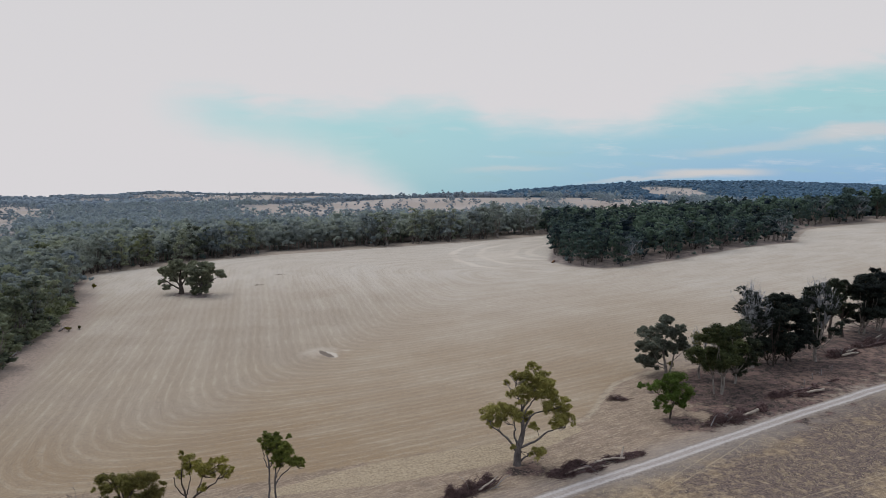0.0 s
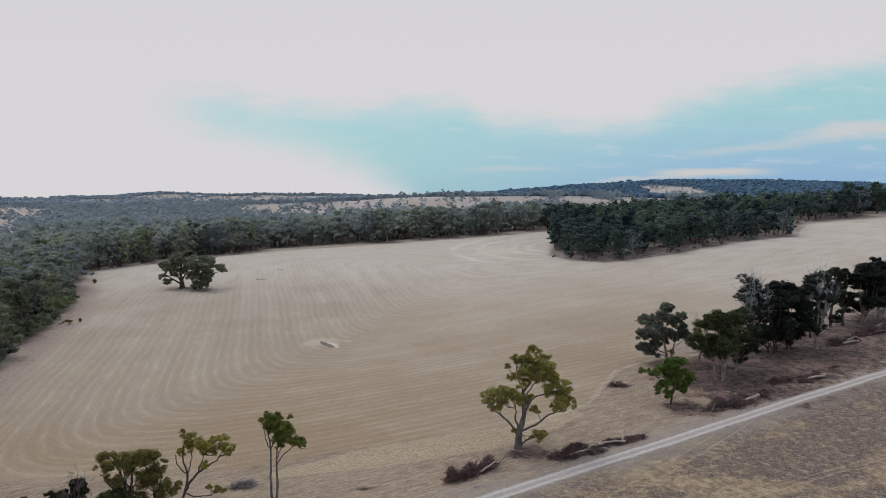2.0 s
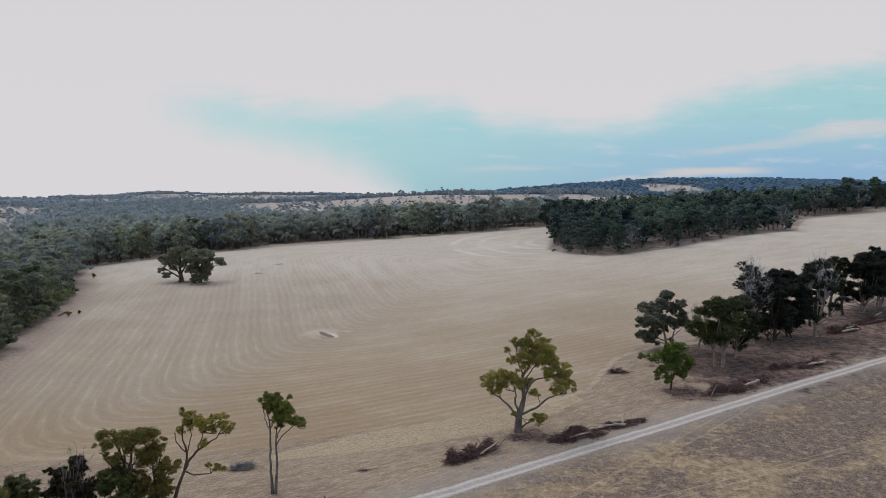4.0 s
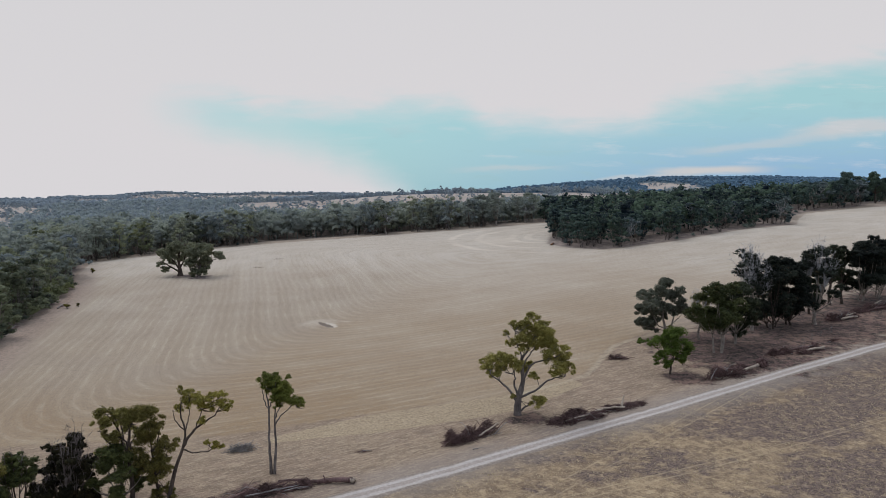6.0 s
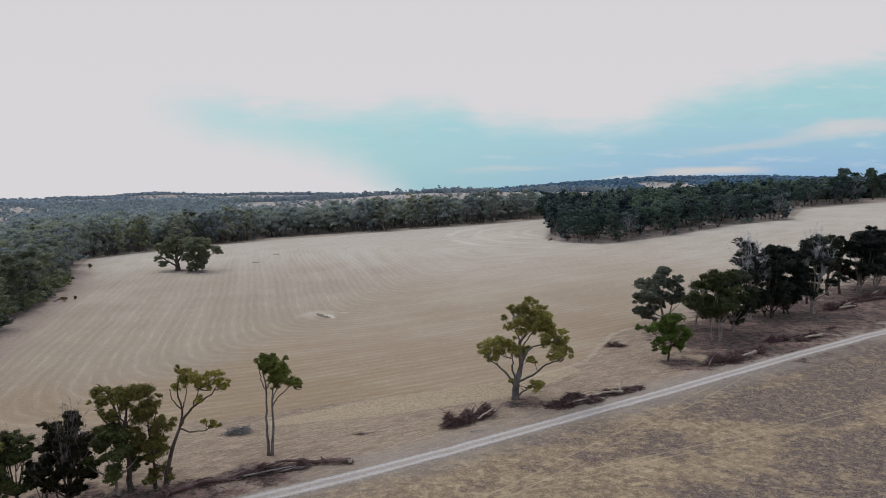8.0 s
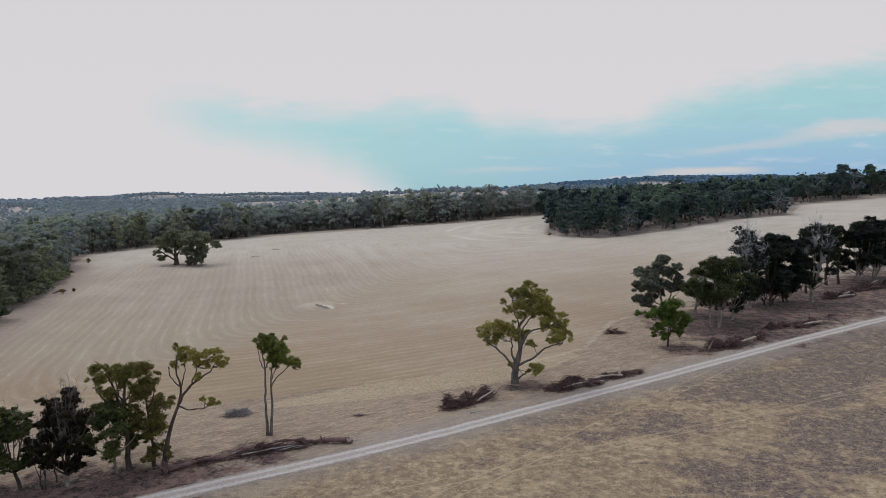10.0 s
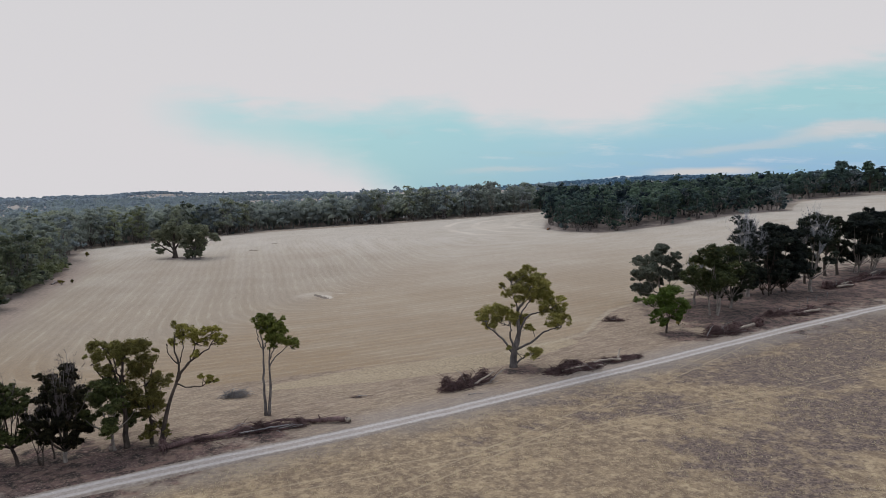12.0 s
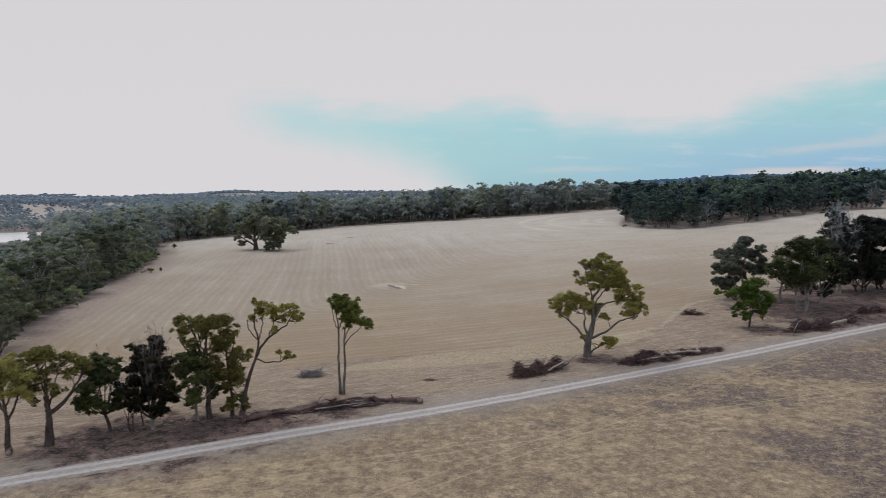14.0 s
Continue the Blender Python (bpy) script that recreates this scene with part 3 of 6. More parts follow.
    verge = g.mix(g.step(ridge, 0.3, 0.9, 0.0, 0.22), verge, (0.44, 0.370, 0.285))
    verge = g.mix(g.step(ridge, -0.3, -0.9, 0.0, 0.20), verge, (0.150, 0.116, 0.098))
    # a strip of standing straw along the headland
    stand = g.step(g.math("ADD", g.attr("strip"), g.math("MULTIPLY", ragged, 0.10)), -0.06, 0.14)
    stalks = g.mix(g.step(scraps, 0.36, 0.62), (0.262, 0.200, 0.128), (0.430, 0.352, 0.240))
    verge = g.mix(g.math("MULTIPLY", stand, g.step(furrow, 0.30, 0.62, 0.45, 0.80)), verge, stalks)
    by_road = g.math("MULTIPLY", g.step(g.math("ADD", g.math("ABSOLUTE", road), ragged), 6.5, 2.0), g.step(n_big, 0.35, 0.6, 0.4, 1.0))
    verge = g.mix(g.math("MULTIPLY", by_road, 0.60), verge, g.mix(scraps, (0.20, 0.170, 0.152), (0.33, 0.29, 0.265)))

    # pasture on the near side of the track
    warm = g.noise(g.stretch(at, 0.7, 1.0, 1.0, 0.5), 0.085, 6.0, 0.66)
    tuft, blade = g.noise(at, 1.05, 6.0, 0.72), g.noise(g.stretch(at, 1.0, 1.0, 1.0), 3.6, 4.0, 0.75)
    clumpy = g.noise(at, 0.55, 4.0, 0.6)
    grass = g.mix(g.step(tuft, 0.36, 0.60), (0.150, 0.106, 0.074), (0.250, 0.184, 0.120))
    grass = g.mix(g.math("MULTIPLY", g.step(clumpy, 0.45, 0.60), g.step(n_big, 0.36, 0.60, 0.25, 0.85)), grass, (0.326, 0.243, 0.152))
    grass = g.mix(g.math("MULTIPLY", g.step(tuft, 0.50, 0.64), g.step(clumpy, 0.38, 0.6, 0.2, 0.85)), grass, (0.412, 0.318, 0.205))
    grass = g.mix(g.step(blade, 0.53, 0.66, 0.0, 0.50), grass, (0.43, 0.350, 0.24))
    grass = g.mix(g.step(blade, 0.47, 0.34, 0.0, 0.38), grass, (0.082, 0.060, 0.047))
    worn = g.mix(g.step(blade, 0.38, 0.62), (0.055, 0.040, 0.038), (0.178, 0.132, 0.112))
    bare = g.step(g.math("ADD", g.math("ADD", warm, g.step(x, 6.0, 50.0, -0.045, 0.105)), g.math("MULTIPLY", g.math("SUBTRACT", clumpy, 0.5), 0.25)), 0.49, 0.585)
    grass = g.mix(g.math("MULTIPLY", bare, g.step(tuft, 0.62, 0.46, 0.40, 0.95)), grass, worn)
    grass = g.mix(g.math("MULTIPLY", by_road, 0.6), grass, g.mix(n_fine, (0.16, 0.135, 0.12), (0.30, 0.265, 0.235)))
    for ax, ay, bx, by, width in ((8.0, 70.2, 30.6, 91.4, 0.10), (9.2, 69.0, 31.8, 90.2, 0.10), (8.0, 68.9, 60.7, 92.3, 0.11), (8.0, 67.5, 60.6, 91.3, 0.11)):
        s = math.hypot(bx - ax, by - ay)
        nx, ny = -(by - ay) / s, (bx - ax) / s
        off = g.math("ADD", g.math("MULTIPLY", x, nx), g.math("MULTIPLY_ADD", y, ny, -(ax * nx + ay * ny)))
        bend = g.math("MULTIPLY", g.math("SUBTRACT", g.noise(at, 0.04, 1.0), 0.5), 0.8)
        line = g.step(g.math("ABSOLUTE", g.math("ADD", off, bend)), width * 1.7, width * 0.5)
        grass = g.mix(g.math("MULTIPLY", line, g.step(n_mid, 0.3, 0.6, 0.10, 0.42)), grass, (0.41, 0.33, 0.22))

    # litter under the trees, and grazed hills far off
    litter = g.mix(g.step(n_mid, 0.3, 0.7), (0.105, 0.083, 0.075), (0.270, 0.216, 0.188))
    litter = g.mix(g.step(n_fine, 0.55, 0.8), litter, (0.20, 0.165, 0.14))
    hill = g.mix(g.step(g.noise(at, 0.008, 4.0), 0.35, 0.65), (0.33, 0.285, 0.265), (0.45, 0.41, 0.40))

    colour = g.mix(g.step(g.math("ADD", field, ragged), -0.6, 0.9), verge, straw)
    colour = g.mix(g.step(g.math("ADD", road, g.math("MULTIPLY", ragged, 0.5)), -0.6, -2.2), colour, grass)
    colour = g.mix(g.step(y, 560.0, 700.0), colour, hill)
    # bare pale strip outside the sown ground
    rim = g.math("MULTIPLY", g.step(g.math("ADD", field, ragged), 1.0, -0.5), g.step(y, 130.0, 160.0))
    colour = g.mix(g.math("MULTIPLY", rim, 0.6), colour, g.mix(n_fine, (0.20, 0.16, 0.13), (0.42, 0.36, 0.31)))
    # far woodland floor tinted to the haze colours of the leaves above
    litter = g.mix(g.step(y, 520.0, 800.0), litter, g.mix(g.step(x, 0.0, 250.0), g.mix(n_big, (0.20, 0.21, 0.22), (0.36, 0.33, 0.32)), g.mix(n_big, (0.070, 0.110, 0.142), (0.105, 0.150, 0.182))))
    edge = g.math("ADD", wood, g.math("MULTIPLY", ragged, 1.6))
    # reddish bare earth along the near wood
    margin = g.math("MULTIPLY", g.step(g.math("ADD", wood, g.math("MULTIPLY", ragged, 2.0)), -12.0, -3.5, 0.0, 0.7), g.math("MULTIPLY", g.step(x, -35.0, -55.0), g.step(y, 330.0, 230.0)))
    colour = g.mix(margin, colour, g.mix(g.step(n_fine, 0.36, 0.62), (0.150, 0.104, 0.090), (0.335, 0.250, 0.205)))
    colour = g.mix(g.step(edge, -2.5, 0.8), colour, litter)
    # leaf litter beneath the near trees, its colour darkened for their shade too
    shed_shade = g.attr("litter")
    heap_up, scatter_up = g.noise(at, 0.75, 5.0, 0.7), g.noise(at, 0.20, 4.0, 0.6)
    mould_shade = g.mix(g.step(heap_up, 0.40, 0.60), (0.008, 0.005, 0.006), (0.104, 0.060, 0.055))
    mould_shade = g.mix(g.math("MULTIPLY", g.step(scatter_up, 0.46, 0.62), g.step(heap_up, 0.40, 0.56, 0.15, 0.85)), mould_shade, (0.186, 0.118, 0.095))
    mould_shade = g.mix(g.step(scraps, 0.52, 0.62, 0.0, 0.62), mould_shade, (0.250, 0.184, 0.146))
    colour = g.mix(g.step(g.math("ADD", shed_shade, g.math("MULTIPLY", ragged, 0.75)), 0.22, 0.72, 0.0, 0.94), colour, mould_shade)
    # a pale windrow round the corner of the stubble
    row = g.step(g.math("ADD", g.attr("windrow"), g.math("MULTIPLY", ragged, 0.35)), 0.3, 0.85)
    colour = g.mix(g.math("MULTIPLY", row, g.step(scraps, 0.35, 0.60, 0.15, 0.60)), colour, (0.44, 0.38, 0.285))
    # the bare spoil and the scrapes in the paddock
    spoil = g.attr("spoil")
    colour = g.mix(g.step(g.math("ADD", spoil, g.math("MULTIPLY", ragged, 0.30)), 0.2, 1.0, 0.0, 0.45), colour, (0.50, 0.435, 0.36))
    # the pit, longer than wide: bare pale rim, floor colour darkened for the hollow's shade
    way_x, way_y = 0.53, -0.85
    slot_u = g.math("MULTIPLY_ADD", x, way_x, g.math("MULTIPLY_ADD", y, way_y, 27.2 * way_x - 159.3 * way_y))
    slot_v = g.math("MULTIPLY_ADD", x, -way_y, g.math("MULTIPLY_ADD", y, way_x, -27.2 * way_y - 159.3 * way_x))
    slot = g.math("ADD", g.math("POWER", g.math("ABSOLUTE", g.math("MULTIPLY", slot_u, 0.24)), 2.0), g.math("POWER", g.math("ABSOLUTE", g.math("MULTIPLY", slot_v, 0.95)), 2.0))
    rim_out = g.math("ADD", g.math("POWER", g.math("ABSOLUTE", g.math("MULTIPLY", g.math("ADD", slot_u, -0.9), 0.19)), 2.0), g.math("POWER", g.math("ABSOLUTE", g.math("MULTIPLY", g.math("ADD", slot_v, -0.5), 0.50)), 2.0))
    colour = g.mix(g.math("MULTIPLY", g.step(g.math("ADD", rim_out, g.math("MULTIPLY", ragged, 0.25)), 0.62, 0.30), 0.7), colour, (0.54, 0.485, 0.42))
    colour = g.mix(g.step(slot, 1.1, 0.7), colour, g.mix(n_fine, (0.075, 0.058, 0.048), (0.21, 0.165, 0.13)))
    height = g.math("ADD", g.math("MULTIPLY", n_fine, 0.6), g.math("ADD", g.math("MULTIPLY", rows, 0.35), g.math("ADD", g.math("MULTIPLY", n_mid, 0.3), g.math("MULTIPLY", n_grain, 0.3))))
    s = g.add("ShaderNodeBsdfPrincipled", Base_Color=colour, Roughness=0.95)
    s.inputs["Specular IOR Level"].default_value = 0.1
    # dry stalks catch the light at a low angle
    g.put(s.inputs["Sheen Weight"], g.step(g.math("ADD", field, ragged), -0.6, 0.9, 0.07, 0.16))
    s.inputs["Sheen Roughness"].default_value = 0.5
    g.put(s.inputs["Sheen Tint"], (0.95, 0.92, 0.90))
    n = g.add("ShaderNodeBump", Strength=0.6, Distance=0.14, Height=height)
    g.put(s.inputs["Normal"], n.outputs[0])
    out = g.add("ShaderNodeOutputMaterial")
    g.put(out.inputs[0], s.outputs[0])
    return m


def road_material():
    m, g = material("pale_gravel_track")
    at = g.add("ShaderNodeTexCoord").outputs["Object"]
    across = g.attr("across")
    n1, n2, n3 = g.step(g.noise(at, 2.6, 6.0, 0.78), 0.29, 0.71), g.noise(at, 0.22, 3.0), g.noise(at, 0.9, 4.0, 0.65)
    lateral = g.math("ADD", across, g.math("MULTIPLY", g.math("SUBTRACT", n2, 0.5), 0.45))
    wheel = g.step(g.math("ABSOLUTE", g.math("SUBTRACT", g.math("ABSOLUTE", lateral), 0.66)), 0.42, 0.14)
    colour = g.mix(wheel, g.mix(n1, (0.275, 0.238, 0.218), (0.405, 0.362, 0.338)), g.mix(n1, (0.365, 0.330, 0.312), (0.515, 0.475, 0.452)))
    colour = g.mix(g.math("MULTIPLY", g.step(n2, 0.5, 0.75), 0.30), colour, (0.36, 0.31, 0.27))
    edge = g.step(g.math("ADD", g.math("ABSOLUTE", lateral), g.math("MULTIPLY", g.math("SUBTRACT", n3, 0.5), 0.9)), 0.85, 1.30)
    colour = g.mix(edge, colour, g.mix(n1, (0.17, 0.140, 0.120), (0.32, 0.275, 0.24)))
    surface(g, colour, 0.95, n1, 0.5, 0.05, 0.1)
    return m


GROUND, TRACK = ground_material(), road_material()


def water_material():
    m, g = material("sky_white_dam_water")
    at = g.add("ShaderNodeTexCoord").outputs["Object"]
    # the sky's white reflection is put into the water's base colour
    surface(g, g.mix(g.noise(at, 0.05, 2.0), (0.62, 0.60, 0.57), (0.74, 0.72, 0.70)), 0.22, g.noise(at, 1.6, 3.0), 0.3, 0.06, 0.5)
    return m


WATER = water_material()

# near trees: place, size of the litter and painted shade below them
LITTER_SHADE = [(-37.0, 63.6, 10.0), (-33.5, 64.6, 9.5), (-30.5, 66.2, 8.5), (-26.5, 68.0, 6.0), (-41.0, 63.0, 7.0), (38.5, 111.5, 4.5), (50, 123, 6), (47, 134, 6), (57, 130, 6), (64, 139, 7), (70, 142, 7), (84, 148, 8), (92, 156, 9), (100, 161, 9.5), (108, 165, 9.5), (117, 170, 9.5),
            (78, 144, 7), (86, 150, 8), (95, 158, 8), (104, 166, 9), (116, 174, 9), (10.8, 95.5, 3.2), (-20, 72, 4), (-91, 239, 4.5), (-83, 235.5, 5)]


# ---- ground, track, pond ----
def build_ground():
    def lines(stops):
        """Grid lines whose spacing follows (place, step)."""
        out = [stops[0][0]]
        while out[-1] < stops[-1][0]:
            out.append(out[-1] + float(np.interp(out[-1], [p for p, q in stops], [q for p, q in stops])))
        return np.array(out)

    xs = lines([(-4800, 380), (-700, 45), (-230, 5), (-165, 2.0), (-62, 1.15), (92, 1.15), (190, 2.0), (300, 3), (580, 28), (3000, 240), (4800, 380)])
    ys = lines([(-1500, 190), (-5, 8), (44, 1.1), (134, 1.1), (222, 1.7), (432, 3.0), (560, 8), (930, 25), (2060, 75), (4800, 190)])
    X, Y = np.meshgrid(xs, ys)
    x, y = X.ravel(), Y.ravel()
    z = land(x, y)
    rough = 0.025 * np.sin(x * 1.7 + 2 * np.sin(y * 0.9)) * np.sin(y * 1.3 + np.sin(x * 0.7))
    d_road, side = to_line(x, y, ROAD)
    z = z + np.where((d_road > 3) & (np.hypot(x, y) < 300), rough, 0) 
    ny, nx = len(ys), len(xs)
    i, j = np.meshgrid(np.arange(ny - 1), np.arange(nx - 1), indexing="ij")
    quads = np.stack([i * nx + j, i * nx + j + 1, (i + 1) * nx + j + 1, (i + 1) * nx + j], -1).reshape(-1, 4)
    me = mesh_of("ground", np.stack([x, y, z], 1), quads, GROUND)
    field = inside(x, y, FIELD)
    # the rounds of the header, rounded off at the corners
    def off(ax, ay, bx, by):
        s = math.hypot(bx - ax, by - ay)
        return (-(by - ay) * (x - ax) + (bx - ax) * (y - ay)) / s

    sides = [off(-131, 290, -79, 96), off(-95, 85, -18, 93) + 22, off(-18, 93, 38, 128) + 22, off(38, 138, 320, 300) + 22, off(61, 412, -104, 378) + 10, off(-104, 378, -160, 316) + 10]
    rounds = -6 * np.log(sum(np.exp(-np.clip(s, -200, 400) / 6) for s in sides)) + 0.8 * ripple(x, y, 40)
    along = np.arctan2(x - 10, np.maximum(560 - y, 20)) * 260
    shed_shade = np.full(len(x), -1.5)
    # litter patches double as tree shade, set off away from the sun
    for px, py, r in LITTER_SHADE:
        shed_shade = np.maximum(shed_shade, 1.15 - np.hypot(x - px - 0.15 * r, (y - py + 0.15 * r) / 0.85) / r * 0.8)
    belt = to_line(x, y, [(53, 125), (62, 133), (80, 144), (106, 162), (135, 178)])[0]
    shed_shade = np.maximum(shed_shade, 1.55 - belt / 12)
    # shed bark reaches out from the near wood; the far one is grazed bare beneath
    floor = wooded(x, y, False) - 14.0 * ease(280, 350, np.where(x > 30, y + 75, y)) * ease(700, 600, y) * ease(240, 265, np.where(x > 30, y, 300)) * (inside(x, y, COPSE) < -6)
    spoil = np.full(len(x), -1.5)
    for px, py, a, b in ((-28.8, 161.0, 6.5, 7.0), (-67.6, 284.2, 3, 2), (-68.3, 256, 2.5, 1.5), (-23, 162, 3.0, 1.4), (205, 380, 30, 9), (178, 352, 7, 14), (24, 325, 14, 26)):
        spoil = np.maximum(spoil, 1.2 - np.hypot((x - px) / a, (y - py) / b))
    windrow = 1 - to_line(x, y, [(46, 141), (37, 135), (32.5, 131), (29, 124.5), (26.3, 118.5), (23.5, 113.4), (18.5, 109.8), (10, 104.3)])[0] / 1.15
    # a strip of standing straw left along the headland
    strip = 1 - to_line(x, y, [(-21.5, 87.6), (-14, 91.4), (-5, 95.2), (0, 97.3), (8, 100.8), (14, 104.5), (20, 109.5)])[0] / (1.2 + 2.6 * ease(-23, -6, x) - 1.6 * ease(8, 20, x))
    for name, values in (("windrow", np.clip(windrow, -3, 1)), ("strip", np.clip(strip, -3, 1)), ("from_road", np.clip(d_road * side, -60, 60)), ("in_field", np.clip(field, -60, 60)), ("in_wood", np.clip(floor, -60, 60)), ("rounds", rounds), ("along", along), ("along_road", 0.85 * x + 0.52 * y), ("litter", shed_shade), ("spoil", spoil)):
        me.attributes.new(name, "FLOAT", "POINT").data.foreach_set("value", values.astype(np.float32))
    tagged(new("ground", me), "dry stubble paddock, pasture and tree litter on rolling land", "ground", kind="structure")


def build_road():
    line = curve([(a, b, 0) for a, b in ROAD], 420)
    t = np.gradient(line, axis=0)
    t /= np.linalg.norm(t, axis=1)[:, None]
    side = np.stack([-t[:, 1], t[:, 0]], 1)
    offs = np.array([-1.55, -1.25, -0.95, -0.62, -0.3, 0, 0.3, 0.62, 0.95, 1.25, 1.55])
    drop = np.array([-0.05, 0.02, 0.03, 0.0, 0.03, 0.06, 0.03, 0.0, 0.03, 0.02, -0.05])
    wander = 0.08 * np.sin(np.arange(len(line)) * 0.17)[:, None] + 0.05 * np.sin(np.arange(len(line)) * 0.41 + 1)[:, None]
    px = line[:, None, 0] + side[:, None, 0] * (offs + wander * (np.abs(offs) > 1.2))
    py = line[:, None, 1] + side[:, None, 1] * (offs + wander * (np.abs(offs) > 1.2))
    v = np.stack([px, py, land(px, py) + 0.045 + drop], -1).reshape(-1, 3)
    n, m = len(line), len(offs)
    i, j = np.meshgrid(np.arange(n - 1), np.arange(m - 1), indexing="ij")
    quads = np.stack([i * m + j + 1, i * m + j, (i + 1) * m + j, (i + 1) * m + j + 1], -1).reshape(-1, 4)
    me = mesh_of("road", v, quads[:, ::-1], TRACK)
    me.attributes.new("across", "FLOAT", "POINT").data.foreach_set("value", np.tile(offs, n).astype(np.float32))
    tagged(new("road", me), "pale gravel farm track with two worn wheel lines", "farm track", kind="structure")


def build_pond():
    px, py, pa, pb, pz = POND
    ang = np.linspace(0, 2 * np.pi, 72, endpoint=False)
    wob = 1.15 + 0.06 * np.sin(3 * ang) + 0.04 * np.sin(7 * ang + 1)
    v = np.concatenate([np.stack([px + pa * wob * np.cos(ang), py + pb * wob * np.sin(ang), np.full(72, pz)], 1), [[px, py, pz]]])
    s = np.arange(72)
    tagged(new("water", mesh_of("water", v, [np.stack([s, (s + 1) % 72, np.full(72, 72)], 1)], WATER)), "farm pond among trees, sky reflection painted white", "pond", kind="structure")


build_ground()
build_road()
build_pond()


# ---- trees beside the track ----
def tree_thing(x, y, label, group=""):
    return thing("gum_tree", x, y, label, "tree", group)


def shaped_tree(x, y, label, trunks, limbs, clumps, leaf, wood, seed, length=0.145, fill=2000, depth=0.5, twigs=2, group="", grow=1.12):
    """A tree from the axes of its trunks and limbs (x across, z up, metres from its foot) and its clumps of leaves (x, z, radius)."""
    rng = np.random.default_rng(seed)
    top = tree_thing(x, y, label, group)

    def lay(points, y0=0.0, y1=0.0):
        k = np.linspace(0, 1, len(points))
        return [(a, y0 + (y1 - y0) * s, b) for (a, b), s in zip(points, k)]

    ends = []
    for pts, r0, r1 in trunks:
        p = curve(lay([(pts[0][0], pts[0][1] - 0.35)] + list(pts[1:])), 16, rng, 0.03)
        radii = np.interp(np.linspace(0, 1, 16), [0, 0.08, 0.2, 0.5, 1], [r0 * 1.4, r0 * 1.08, r0 * 0.95, r0 * 0.55 + r1 * 0.3, r1])
        part("trunk", mesh_of("trunk", *tube(p, radii, 10, 0.16, rng), wood), top)
        ends += [q for q in p[5:]]
    for pts, r0, r1 in limbs:
        p = curve(lay(pts, 0.0, rng.normal(0, depth)), 12, rng, 0.05)
        part("limb", mesh_of("limb", *tube(p, [r0, r1], 7, 0.14, rng), wood), top)
        ends += [q for q in p[3:]]
    ends = np.array(ends)
    fol, fine = [], []
    for cx, cz, r in clumps:
        r = r * grow
        c = np.array([cx, rng.normal(0, depth), cz])
        fol.append(clump(c, r, int(fill * 0.75 * r**1.7) + 40, length, rng, 0.8, None, 0.36))
        if r > 0.8:
            for k in range(4):
                o = rng.uniform(-0.8, 0.8, 3) * r
                fol.append(clump(c + o * np.array([1, 1.5, 0.8]), r * 0.42, int(fill * 0.16 * r**1.7) + 20, length, rng, 0.8))
        for k in range(twigs + int(r)):
            low = ends[ends[:, 2] < cz + 0.2]
            low = low if len(low) else ends
            near = low[np.argsort(np.linalg.norm(low - c, axis=1))[rng.integers(0, 3) % len(low)]]
            tip = c + rng.normal(0, 0.45, 3) * r
            mid = (near + tip) / 2 + rng.normal(0, 0.12, 3) - np.array([0, 0, 0.12 * r])
            fine.append(tube(curve([near, mid, tip], 6), [0.055, 0.018], 4))
    if fine:
        tagged(part("branchwork", mesh_of("branchwork", *join(fine), wood), top), kind="stuff")
    part("crown", mesh_of("crown", *join(fol), leaf, False), top)
    return top


